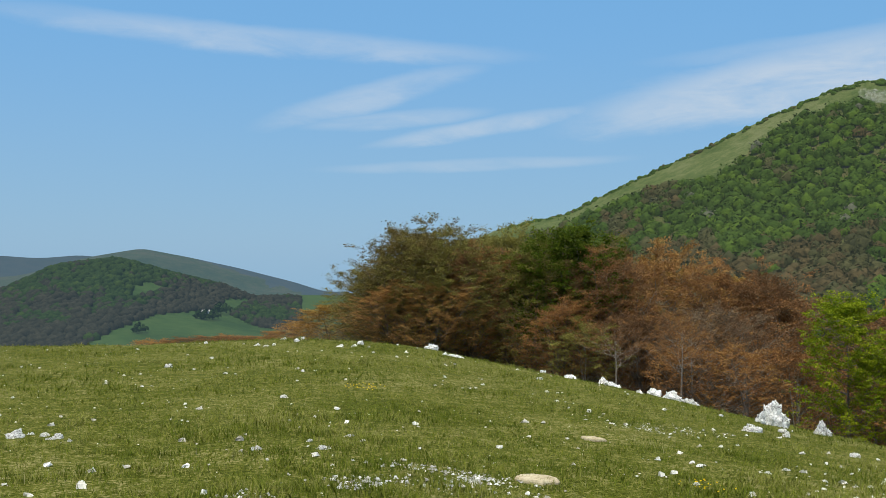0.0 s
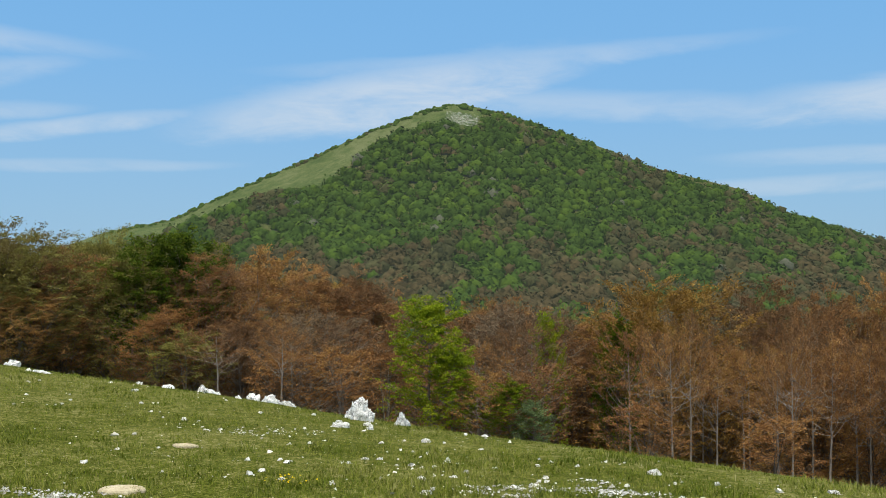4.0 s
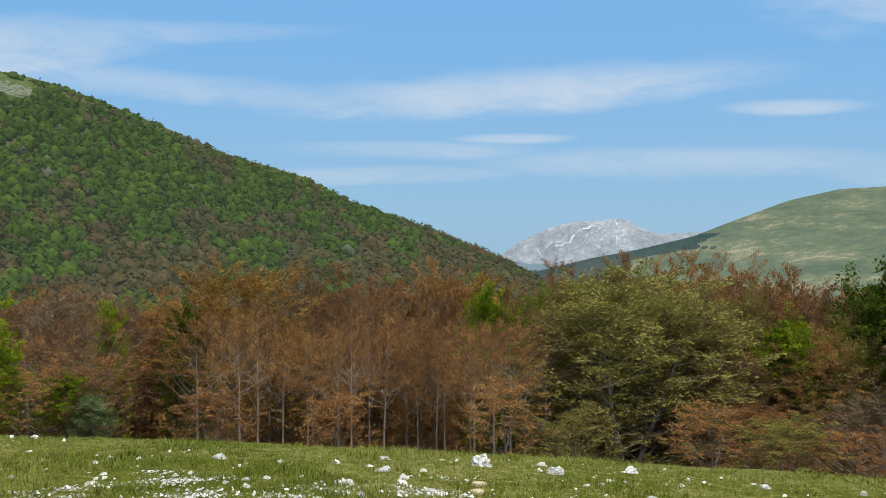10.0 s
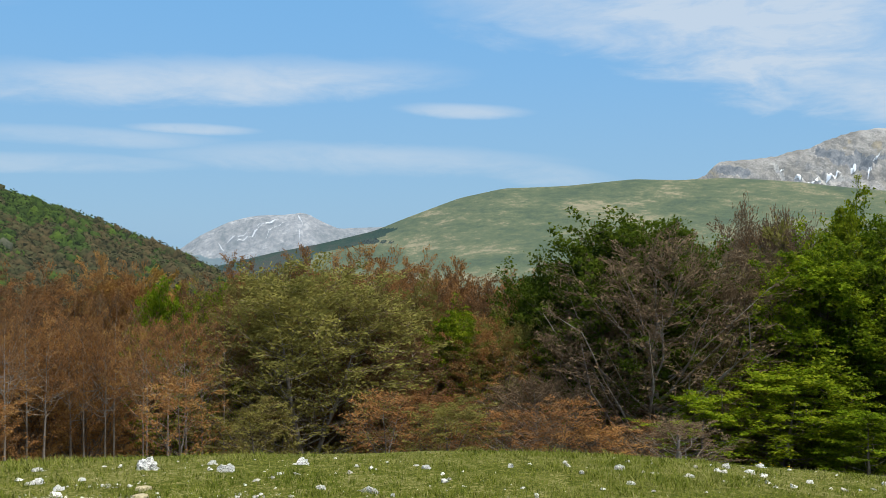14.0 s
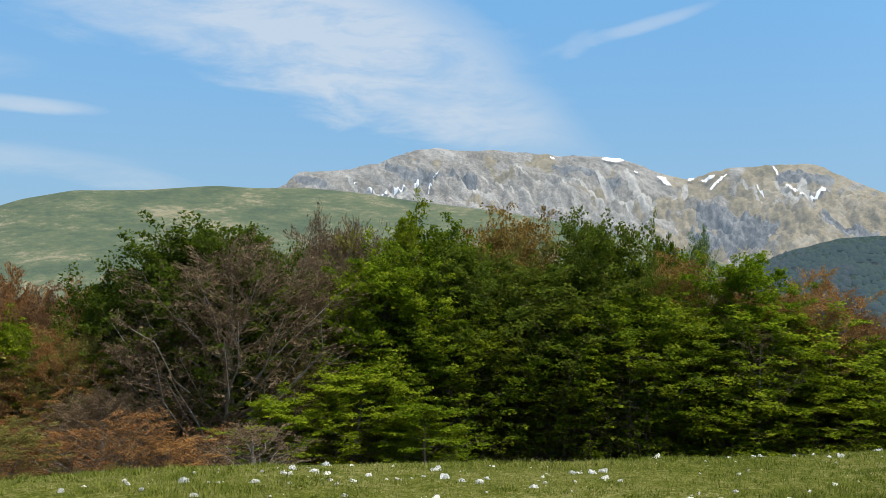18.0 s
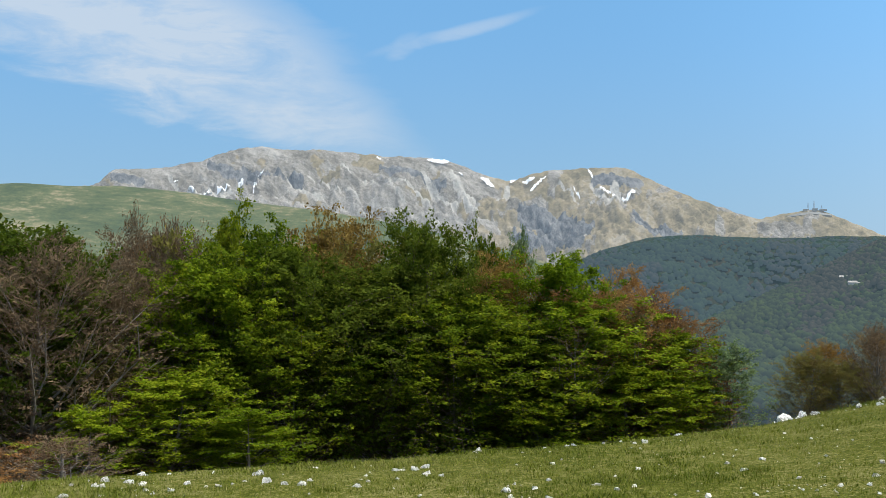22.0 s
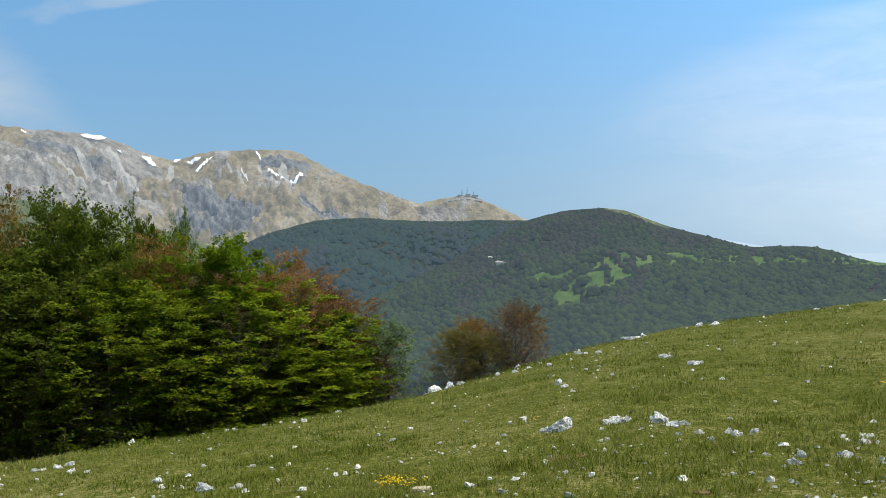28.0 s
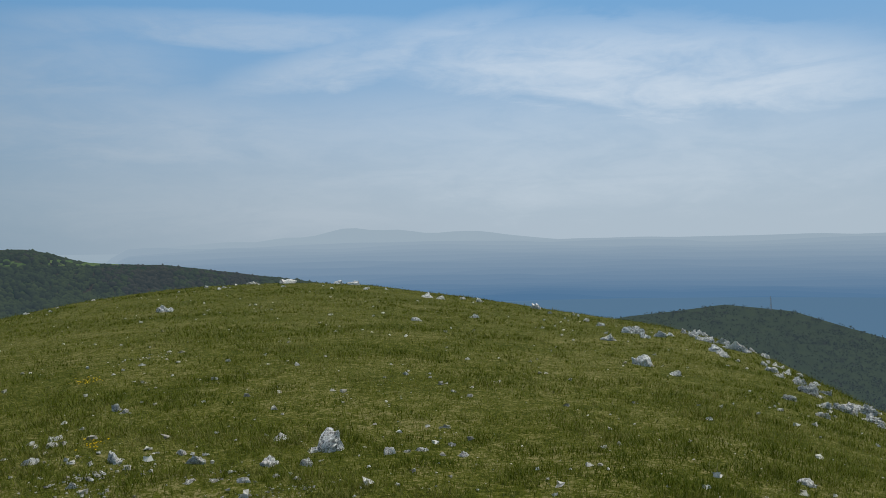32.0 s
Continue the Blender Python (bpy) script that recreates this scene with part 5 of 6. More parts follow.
# ---------------------------------------------------------------- stones in the meadow
ROCKS_A = [(-4.09, 9.59, 0.2, 0.09), (-4.01, 9.77, 0.18, 0.17), (-3.85, 9.72, 0.13, 0.09), (-3.67, 9.56, 0.2, 0.14), (-3.48, 9.43, 0.1, 0.05), (-5.01, 17.66, 0.2, 0.11), (-5.16, 14.91, 0.12, 0.09), (-4.62, 19.32, 0.13, 0.08), (-2.46, 23.69, 0.25, 0.13), (-4.02, 27.29, 0.3, 0.15), (-4.55, 27.22, 0.3, 0.08), (-0.73, 22.87, 0.24, 0.2), (-0.19, 26.46, 0.45, 0.19), (0.48, 23.84, 0.44, 0.09), (-0.8, 9.9, 0.12, 0.08), (-0.63, 9.62, 0.07, 0.05), (-0.97, 9.15, 0.15, 0.04), (-0.65, 8.91, 0.05, 0.06), (-1.16, 9.52, 0.07, 0.03), (-2.02, 10.75, 0.07, 0.08), (-1.58, 9.02, 0.12, 0.04), (-1.98, 12.79, 0.11, 0.05), (-4.55, 23.62, 0.18, 0.07), (1.97, 22.59, 0.15, 0.12)]
ROCKS_B = [(2.75, 23.95, 0.3, 0.21), (2.23, 20.04, 0.17, 0.1), (0.88, 16.91, 0.09, 0.06), (0.19, 17.23, 0.09, 0.05), (3.18, 22.02, 0.33, 0.08), (5.49, 15.31, 0.66, 0.4), (6.06, 14.77, 0.36, 0.3), (3.83, 11.92, 0.11, 0.12), (4.62, 13.66, 0.27, 0.09), (3.8, 10.2, 0.11, 0.09), (4.85, 13.25, 0.12, 0.09), (3.47, 9.83, 0.08, 0.04), (3.96, 10.16, 0.09, 0.04), (3.97, 9.64, 0.08, 0.05), (4.7, 9.88, 0.16, 0.1), (5.3, 11.93, 0.15, 0.06), (5.76, 11.13, 0.12, 0.11), (5.03, 9.33, 0.1, 0.09), (4.83, 8.18, 0.08, 0.08), (4.26, 8.81, 0.13, 0.12), (3.7, 8.05, 0.09, 0.07), (3.54, 7.85, 0.13, 0.06), (5.93, 9.61, 0.1, 0.06), (5.97, 9.95, 0.07, 0.04)]
ROCKS_C = [(6.05, 9.22, 0.08, 0.05), (5.91, 8.28, 0.09, 0.11), (3.84, 8.66, 0.11, 0.04), (3.96, 21.95, 0.55, 0.17), (4.16, 21.53, 0.24, 0.16), (4.96, 21.16, 0.46, 0.16), (5.24, 20.87, 0.53, 0.19), (5.66, 20.85, 0.4, 0.13), (4.3, 19.7, 0.2, 0.07), (8.54, 6.28, 0.34, 0.13), (6.39, 6.33, 0.19, 0.12), (8.06, 7.33, 0.15, 0.04), (8.64, 5.39, 0.22, 0.09), (9.53, 4.95, 0.27, 0.06), (9.16, 5.91, 0.16, 0.04), (6.41, 6.93, 0.08, 0.06), (7.23, 6.59, 0.18, 0.05), (5.85, 7.11, 0.09, 0.05), (6.05, 7.04, 0.1, 0.03), (7.03, 6.14, 0.13, 0.06), (9.87, 3.67, 0.09, 0.07), (5.97, 5.7, 0.12, 0.05), (6.59, 5.38, 0.16, 0.05), (8.04, 3.45, 0.26, 0.07)]
ROCKS_D = [(8.02, 3.94, 0.13, 0.04), (7.89, 3.16, 0.08, 0.04), (7.77, 2.93, 0.07, 0.05), (9.99, 1.82, 0.08, 0.04), (12.39, 0.4, 0.17, 0.06), (13.82, -0.03, 0.14, 0.05), (8.61, 2.71, 0.06, 0.04), (9.56, 1.25, 0.1, 0.04), (12.31, -1.47, 0.17, 0.08), (11.39, -1.46, 0.16, 0.06), (10.88, -1.79, 0.16, 0.08), (11.06, -1.63, 0.11, 0.04), (12.22, -3.27, 0.11, 0.05), (12.16, -3.54, 0.13, 0.05), (11.54, -3.51, 0.13, 0.07), (12.29, -3.72, 0.14, 0.05), (11.12, -3.57, 0.09, 0.04), (11.16, -3.02, 0.07, 0.04), (10.53, -2.37, 0.12, 0.07), (14.87, -5.43, 0.22, 0.12), (16.22, -7.91, 0.16, 0.11), (9.95, -4.5, 0.08, 0.04), (9.27, -3.69, 0.15, 0.07), (14.05, -7.98, 0.1, 0.07)]
ROCKS_E = [(13.99, -8.13, 0.18, 0.1), (16.3, -10.23, 0.19, 0.1), (11.61, 0.48, 0.13, 0.04), (12.05, 0.12, 0.13, 0.04), (11.75, -0.55, 0.1, 0.04), (16.05, -11.98, 0.1, 0.15), (17.2, -13.29, 0.13, 0.08), (17.35, -13.69, 0.44, 0.14), (16.86, -13.72, 0.35, 0.13), (16.45, -13.73, 0.19, 0.08), (7.12, -7.34, 0.37, 0.14), (6.7, -7.72, 0.24, 0.14), (6.62, -7.82, 0.19, 0.08), (6.49, -8.06, 0.08, 0.1), (6.21, -7.92, 0.27, 0.09), (5.98, -7.77, 0.18, 0.05), (5.85, -7.83, 0.12, 0.05), (5.59, -7.38, 0.08, 0.04), (5.46, -7.53, 0.11, 0.05), (5.16, -7.29, 0.12, 0.04), (5.26, -7.72, 0.14, 0.08), (5.09, -7.61, 0.14, 0.08), (5.05, -7.82, 0.1, 0.05), (7.83, -11.4, 0.15, 0.09)]
ROCKS_F = [(8.15, -11.36, 0.1, 0.07), (10.72, -11.07, 0.23, 0.1), (10.22, -10.68, 0.15, 0.05), (10.25, -11.84, 0.12, 0.08), (15.18, -17.07, 0.2, 0.11), (11.8, -12.91, 0.11, 0.06), (11.12, -14.4, 0.27, 0.07), (9.58, -13.18, 0.3, 0.07), (17.87, -24.92, 0.27, 0.13), (17.59, -25.45, 0.42, 0.12), (17.7, -21.41, 0.62, 0.1), (17.86, -22.13, 0.35, 0.09), (18.37, -17.43, 0.25, 0.16), (14.97, -7.14, 0.14, 0.09), (15.31, -6.87, 0.08, 0.05), (8.2, -3.76, 0.2, 0.09), (8.02, -3.99, 0.16, 0.1), (7.7, -3.89, 0.11, 0.04), (8.25, -5.1, 0.07, 0.05), (5.53, -5.68, 0.06, 0.05), (5.43, -5.67, 0.07, 0.03), (5.02, -6.17, 0.06, 0.04), (4.01, -6.73, 0.13, 0.05), (4.11, -7.01, 0.13, 0.05)]
ROCKS_G = [(3.83, -7.15, 0.15, 0.09), (4.39, -6.95, 0.07, 0.04), (4.03, -6.62, 0.06, 0.04), (4.26, -6.16, 0.05, 0.05), (3.5, -6.7, 0.07, 0.06), (3.95, -7.72, 0.13, 0.04), (3.88, -7.47, 0.07, 0.05), (3.09, -6.35, 0.2, 0.17), (2.8, -6.01, 0.06, 0.04), (3.07, -7.02, 0.25, 0.09), (3.25, -6.96, 0.09, 0.05), (2.85, -7.22, 0.13, 0.13), (2.6, -7.13, 0.11, 0.06), (2.41, -6.89, 0.2, 0.1), (2.4, -7.12, 0.1, 0.09), (1.83, -6.84, 0.2, 0.12), (1.57, -6.85, 0.15, 0.09), (1.99, -7.73, 0.16, 0.09), (1.51, -7.38, 0.39, 0.17), (1.23, -7.43, 0.06, 0.06), (1.0, -7.19, 0.14, 0.05), (0.88, -7.28, 0.08, 0.06), (0.77, -7.37, 0.11, 0.03), (1.88, -6.36, 0.11, 0.06)]
ROCKS_H = [(1.69, -6.49, 0.07, 0.02), (2.26, -6.37, 0.12, 0.03), (2.1, -6.41, 0.1, 0.02), (0.55, -7.66, 0.08, 0.03), (0.44, -7.29, 0.12, 0.04), (9.43, -24.02, 0.57, 0.19), (4.1, -9.31, 0.17, 0.07), (3.93, -9.09, 0.11, 0.05), (4.11, -12.95, 0.1, 0.04), (4.08, -8.08, 0.16, 0.03), (2.63, -8.03, 0.06, 0.03), (12.3, -42.09, 0.6, 0.14), (10.53, -41.58, 0.96, 0.21), (8.04, -40.82, 0.46, 0.18), (7.24, -40.5, 0.61, 0.2), (6.08, -37.23, 0.28, 0.19), (3.26, -33.0, 0.57, 0.16), (2.74, -32.7, 0.37, 0.16), (1.34, -33.19, 0.41, 0.14), (-0.68, -31.56, 0.59, 0.2), (1.06, -23.07, 0.28, 0.11), (2.28, -20.81, 0.26, 0.08), (18.66, -25.98, 0.28, 0.14), (3.3, -9.61, 0.06, 0.04)]
ROCKS_I = [(0.55, -11.0, 0.07, 0.05), (-1.99, -14.72, 0.53, 0.33), (-2.25, -13.72, 0.21, 0.07), (-1.84, -19.01, 0.35, 0.14), (-2.67, -21.71, 0.54, 0.35), (-2.81, -20.68, 0.39, 0.23), (-3.21, -21.27, 0.35, 0.13), (-4.39, -23.52, 0.44, 0.21), (-4.46, -21.82, 0.36, 0.17), (-4.78, -21.16, 0.54, 0.27), (-4.82, -24.61, 0.37, 0.16), (-5.61, -21.5, 0.28, 0.17), (-5.16, -19.06, 0.34, 0.29), (-4.95, -17.56, 0.38, 0.29), (-4.83, -16.43, 0.36, 0.21), (-4.88, -15.78, 0.31, 0.2), (-5.1, -15.88, 0.19, 0.1), (-3.7, -13.11, 0.18, 0.07), (-3.86, -12.25, 0.17, 0.06), (-4.61, -13.73, 0.27, 0.11), (-4.76, -13.66, 0.22, 0.09), (-4.9, -13.33, 0.35, 0.18), (-4.79, -12.72, 0.25, 0.17), (-2.17, -7.41, 0.15, 0.07)]
ROCKS_J = [(-1.0, -6.64, 0.05, 0.04), (-3.94, -10.66, 0.1, 0.06), (-5.83, -23.44, 0.3, 0.15), (-4.27, -23.96, 0.3, 0.12)]
ROCK_PLACES = ROCKS_A + ROCKS_B + ROCKS_C + ROCKS_D + ROCKS_E + ROCKS_F + ROCKS_G + ROCKS_H + ROCKS_I + ROCKS_J
GRIT_PLACES = [(-0.48, 7.67, 0.18, 90), (-0.04, 8.01, 0.26, 90), (0.43, 8.27, 0.20, 120), (0.5, 7.89, 0.20, 60), (-1.21, 7.18, 0.15, 45), (3.32, 12.78, 0.65, 75), (3.01, 12.76, 0.43, 37), (4.94, 7.1, 0.29, 120), (4.4, 7.82, 0.22, 82), (5.56, 7.32, 0.20, 75), (4.85, 6.54, 0.27, 105), (5.7, 6.11, 0.21, 75), (6.46, 5.77, 0.29, 90)]
GRIT_PLACES += [(4.36, 7.85, 0.27, 82), (5.7, 7.45, 0.27, 97), (4.9, 7.12, 0.33, 120), (5.76, 6.13, 0.24, 82), (6.8, 5.48, 0.22, 67), (7.17, 4.52, 0.29, 90), (6.63, 5.52, 0.29, 90), (7.39, 3.61, 0.21, 45), (6.34, -7.34, 0.48, 45), (2.93, -6.8, 0.36, 67), (1.82, -6.27, 0.27, 52), (5.7, -13.78, 0.38, 37), (3.08, -6.22, 0.22, 37)]


def stone_mesh(seed, detail, flute=0.16, cuts=13):
    """A weathered limestone rock: a block broken along flat faces, then fluted and pitted."""
    bm = bmesh.new()
    bmesh.ops.create_icosphere(bm, subdivisions=detail, radius=1)
    p = np.array([v.co for v in bm.verts])
    faces = [[v.index for v in f.verts] for f in bm.faces]
    bm.free()
    rng = np.random.RandomState(seed)
    nor = rng.normal(size=(cuts, 3))
    nor /= np.linalg.norm(nor, axis=1, keepdims=True)
    off = 0.62 + 0.36 * rng.rand(cuts)
    dot = p @ nor.T
    d = np.minimum(np.where(dot > 0.05, off / np.maximum(dot, 0.05), 9).min(1), 1.15)
    shift = Vector((seed * 3.7, seed * 1.3, seed * 2.1))
    wear = []
    for q in p:
        v = Vector(q)
        f = Vector((q[0] * 4.4, q[1] * 4.4, q[2] * 1.5)) + shift
        wear.append(1 + 0.34 * noise.noise(v * 1.7 - shift) + 0.16 * noise.noise(v * 3.3 + shift) - flute * 1.6 * abs(noise.noise(f)) - 0.20 * abs(noise.noise(v * 6.5 - shift)) - 0.16 * abs(noise.noise(v * 12 + shift)) + 0.08 * noise.noise(v * 22 + shift))
    co = p * (d * np.array(wear))[:, None] * np.array([1.25, 1, 1])
    co[:, 2] = np.maximum(co[:, 2], -0.12)
    lo, hi = co.min(0), co.max(0)
    co = (co - (lo + hi) / 2 * np.array([1, 1, 0]) - np.array([0, 0, lo[2]])) / np.array([hi[0] - lo[0], hi[0] - lo[0], hi[2] - lo[2]])
    co[:, :2] *= (1.04 - 0.16 * co[:, 2:])
    return mesh_from("rock", co, np.array(faces), [M_STONE])


STONES = [stone_mesh(i + 1, 4) for i in range(10)]
PEBBLES = [stone_mesh(i + 61, 3, 0.1) for i in range(8)]
CRAGS = [stone_mesh(i + 31, 5, 0.26, 9) for i in range(3)]
rrng = random.Random(9)
for x, y, w, h in ROCK_PLACES:
    ob = new("boulder" if w > 0.45 else "rock", rrng.choice(CRAGS if 5 < x < 7 and y > 14 else STONES if w > 0.16 else PEBBLES))
    sink = 0.45
    ob.matrix_basis = pose(x, y, float(ground_z(x, y)) - h * sink, rrng.uniform(-6, 6), rrng.uniform(-6, 6), rrng.uniform(0, 360)) @ Matrix.Diagonal((w * 1.14, w * rrng.uniform(0.8, 1.08), min(h, (0.72 if 5 < x < 7 and y > 14 else 0.30 if w > 0.6 else 0.40) * w) * (1.02 + sink), 1))
    tagged(ob, "weathered white limestone boulder in the grass" if w > 0.45 else "small white limestone rock lying in the turf", "rock", "limestone rocks")

# smaller stones along the crest, thicker on the broken southern edge: bearings, how many, share of the way to the brow, widths
for lo_az, hi_az, count, near, small, large in ((128, 168, 26, 0.88, 0.10, 0.30), (168, 200, 26, 0.80, 0.10, 0.34), (184, 201, 18, 0.72, 0.16, 0.5), (-26, 30, 12, 0.90, 0.10, 0.26), (30, 120, 10, 0.88, 0.07, 0.18)):
    for i in range(count):
        az = rrng.uniform(lo_az, hi_az)
        r = np.interp(az, BROW_AZ, BROW_R) * rrng.uniform(near, 1.0)
        w = small + (large - small) * rrng.random() ** 2
        x, y = r * math.sin(radians(az)), r * math.cos(radians(az))
        ob = new("rock", rrng.choice(STONES if w > 0.3 else PEBBLES))
        ob.matrix_basis = pose(x, y, float(ground_z(x, y)) - 0.06 * w, 0, 0, rrng.uniform(0, 360)) @ Matrix.Diagonal((w, w * rrng.uniform(0.6, 1.0), w * rrng.uniform(0.3, 0.55), 1))
        tagged(ob, "small white limestone rock on the meadow's crest", "rock", "limestone rocks on the crest")


def chips(name, label, places, seed, lo, hi, mat, streak=1.0):
    """Loose small stones in one mesh: places are x, y, spread, count."""
    rng = np.random.RandomState(seed)
    shape = np.array([(1, 0, -0.3), (0, 0.9, -0.3), (-1, 0, -0.3), (0, -0.9, -0.3), (0.6, 0.2, 0.5), (-0.2, 0.6, 0.6), (-0.6, -0.2, 0.5), (0.2, -0.6, 0.6)], float)
    tri = np.array([(0, 1, 5), (0, 5, 4), (1, 2, 6), (1, 6, 5), (2, 3, 7), (2, 7, 6), (3, 0, 4), (3, 4, 7), (4, 5, 6), (4, 6, 7)])
    V, F, b = [], [], 0
    for x, y, spread, count in places:
        out = math.hypot(x, y)
        across, along = rng.normal(size=count) * spread * streak ** 0.5, rng.normal(size=count) * spread / streak ** 0.5
        px, py = x + across * y / out + along * x / out, y - across * x / out + along * y / out
        pz = ground_z(px, py)
        sz = lo + (hi - lo) * rng.rand(count) ** 4
        for i in range(count):
            a = rng.rand() * 6.28
            c, s = math.cos(a), math.sin(a)
            p = (shape + rng.normal(size=shape.shape) * 0.22) * sz[i]
            p = np.stack([p[:, 0] * c - p[:, 1] * s, p[:, 0] * s + p[:, 1] * c, p[:, 2] * 0.7], 1)
            V.append(p + (px[i], py[i], pz[i] + 0.012))
            F.append(tri + b)
            b += 8
    return tagged(new(name, mesh_from(name, np.concatenate(V), np.concatenate(F), [mat])), label, "stones", kind="stuff")


worn = [(x + rrng.gauss(0, w), y + rrng.gauss(0, w), w * rrng.uniform(0.3, 0.6), int(c * rrng.uniform(0.4, 0.9))) for x, y, w, c in GRIT_PLACES for k in range(3)]
chips("gravel_patches", "worn patches of pale limestone gravel in the turf", worn, 3, 0.004, 0.024, M_GRAVEL, 1.5)
crng = np.random.RandomState(17)
loose = []
for i in range(3600):
    az = crng.uniform(-32, 206)
    r = 4.5 * (46 / 4.5) ** crng.rand()
    if r < np.interp(az, BROW_AZ, BROW_R) + 1.0:
        loose.append((r * math.sin(radians(az)), r * math.cos(radians(az)), 0.25, 1 + int(3 * crng.rand() ** 2)))
chips("scattered_stones", "small white stones scattered through the meadow", loose, 5, 0.006, 0.05, M_GRIT)

# ---------------------------------------------------------------- grass
grng = np.random.RandomState(23)
n = 380000
gaz = -34 + 242 * grng.rand(n)
gr = 4.2 * (46 / 4.2) ** grng.rand(n)
ok = gr < np.interp(gaz, BROW_AZ, BROW_R) + 2.0
gaz, gr = gaz[ok], gr[ok]
gx, gy = gr * np.sin(np.radians(gaz)), gr * np.cos(np.radians(gaz))
lush = 0.45 * fbm(gx * 0.5, gy * 0.5, 3) + 0.55 * fbm(gx * 2.6 + 7, gy * 2.6, 3)
ok = grng.rand(len(gx)) < np.clip((lush - 0.25) * 3.0, 0.25, 1)
gx, gy, gr, lush = gx[ok], gy[ok], gr[ok], lush[ok]
BLADES = 3
m = len(gx)
ang = grng.rand(m, BLADES) * 2 * np.pi
tall = (0.014 + 0.036 * grng.rand(m, BLADES) ** 2.5 + 0.26 * np.clip(lush - 0.50, 0, 0.3)[:, None] * (0.4 + 0.6 * grng.rand(m, BLADES))) * (1 + gr[:, None] / 60)
wide = (0.0014 + 0.0018 * grng.rand(m, BLADES)) * (1 + gr[:, None] / 12)
bx, by = gx[:, None] + grng.normal(size=(m, BLADES)) * 0.03, gy[:, None] + grng.normal(size=(m, BLADES)) * 0.03
bz = ground_z(bx, by) - 0.004
lean = tall * (0.3 + 1.0 * grng.rand(m, BLADES))
ux, uy = np.cos(ang), np.sin(ang)
vx, vy = -uy, ux
q = np.stack([np.stack([bx - vx * wide, by - vy * wide, bz], -1), np.stack([bx + vx * wide, by + vy * wide, bz], -1),
              np.stack([bx + ux * lean, by + uy * lean, bz + tall], -1)], 2)
tagged(new("grass", mesh_from("grass", q.reshape(-1, 3), np.arange(m * BLADES * 3).reshape(-1, 3), [M_BLADE])), "short upland grass with dry stalks", "grass", kind="stuff")

# dry stalks standing out of the turf
n = 7000
saz, sr = -34 + 242 * grng.rand(n), 4.5 * (46 / 4.5) ** grng.rand(n)
ok = sr < np.interp(saz, BROW_AZ, BROW_R) + 0.8
saz, sr = np.radians(saz[ok]), sr[ok]
sx, sy = sr * np.sin(saz), sr * np.cos(saz)
ok = fbm(sx * 0.35 + 20, sy * 0.35 + 20, 3) > 0.44
sx, sy, sr = sx[ok], sy[ok], sr[ok]
m = len(sx)
sz, high = ground_z(sx, sy) - 0.004, 0.04 + 0.06 * grng.rand(m) ** 2
turn, half = grng.rand(m) * 2 * np.pi, 0.0016 + 0.00022 * sr
q = np.stack([np.stack([sx - np.sin(turn) * half, sy + np.cos(turn) * half, sz], -1), np.stack([sx + np.sin(turn) * half, sy - np.cos(turn) * half, sz], -1),
              np.stack([sx + np.cos(turn) * high * 0.25, sy + np.sin(turn) * high * 0.25, sz + high], -1)], 1)
tagged(new("dry_stalks", mesh_from("dry_stalks", q.reshape(-1, 3), np.arange(m * 3).reshape(-1, 3), [M_STALK])), "thin dry stalks among the short grass", "grass", kind="stuff")

# ---------------------------------------------------------------- flat tan stones, flowers, bare earth
TAN_STONES = [(0.96, 8.3, 0.38), (1.91, 11.15, 0.27), (6.96, 5.18, 0.18), (7.32, 5.42, 0.17), (6.29, -4.82, 0.2)]
EARTH_PATCHES = [(5.83, -6.22, 0.24), (5.92, -6.16, 0.32), (5.01, -7.14, 0.09), (3.98, -5.48, 0.13)]
FLOWER_PLACES = [(2.42, 8.55, 0.07, 16), (2.53, 8.51, 0.08, 10), (-1.05, 14.09, 0.19, 40), (6.65, -4.88, 0.09, 60), (6.84, -4.88, 0.07, 40), (5.4, -11.37, 0.09, 18), (3.52, -7.54, 0.05, 10), (5.39, -11.27, 0.09, 24), (3.44, -7.41, 0.05, 12), (13.93, -0.22, 0.26, 10), (7.99, -7.85, 0.06, 6)]


def slab(x, y, w, d, seed, mat, name, label, thick=1.0):
    r = random.Random(seed)
    bm = bmesh.new()
    n = 18
    rim = [(w / 2 * (0.8 + 0.35 * r.random()) * math.cos(a), d / 2 * (0.8 + 0.35 * r.random()) * math.sin(a)) for a in (6.2832 * i / n for i in range(n))]
    rings = []
    for k, z in ((1.0, -0.03), (1.0, 0.018), (0.93, 0.032), (0.5, 0.038)):
        rings.append([bm.verts.new((px * k, py * k, z * thick + 0.006 * thick * (r.random() - 0.5) + float(ground_z(x + px * k, y + py * k)))) for px, py in rim])
    for a, b in zip(rings, rings[1:]):
        for i in range(n):
            bm.faces.new((a[i], a[(i + 1) % n], b[(i + 1) % n], b[i]))
    bm.faces.new(rings[-1])
    me = bpy.data.meshes.new(name)
    bm.to_mesh(me)
    bm.free()
    me.materials.append(mat)
    ob = new(name, me)
    ob.location = (x, y, 0)
    return tagged(ob, label, name.split("_")[-1], kind="structure" if "earth" in name else "")


for i, (x, y, w) in enumerate(TAN_STONES):
    slab(x, y, w, w * 0.8, 50 + i, M_TAN, "flat_stone", "flat tan stone bedded in the turf")
for i, (x, y, w) in enumerate(EARTH_PATCHES):
    slab(x, y, w, w * 0.8, 70 + i, M_EARTH, "bare_earth", "scuffed patch of bare reddish earth", 0.3)
frng = np.random.RandomState(61)
fv = []
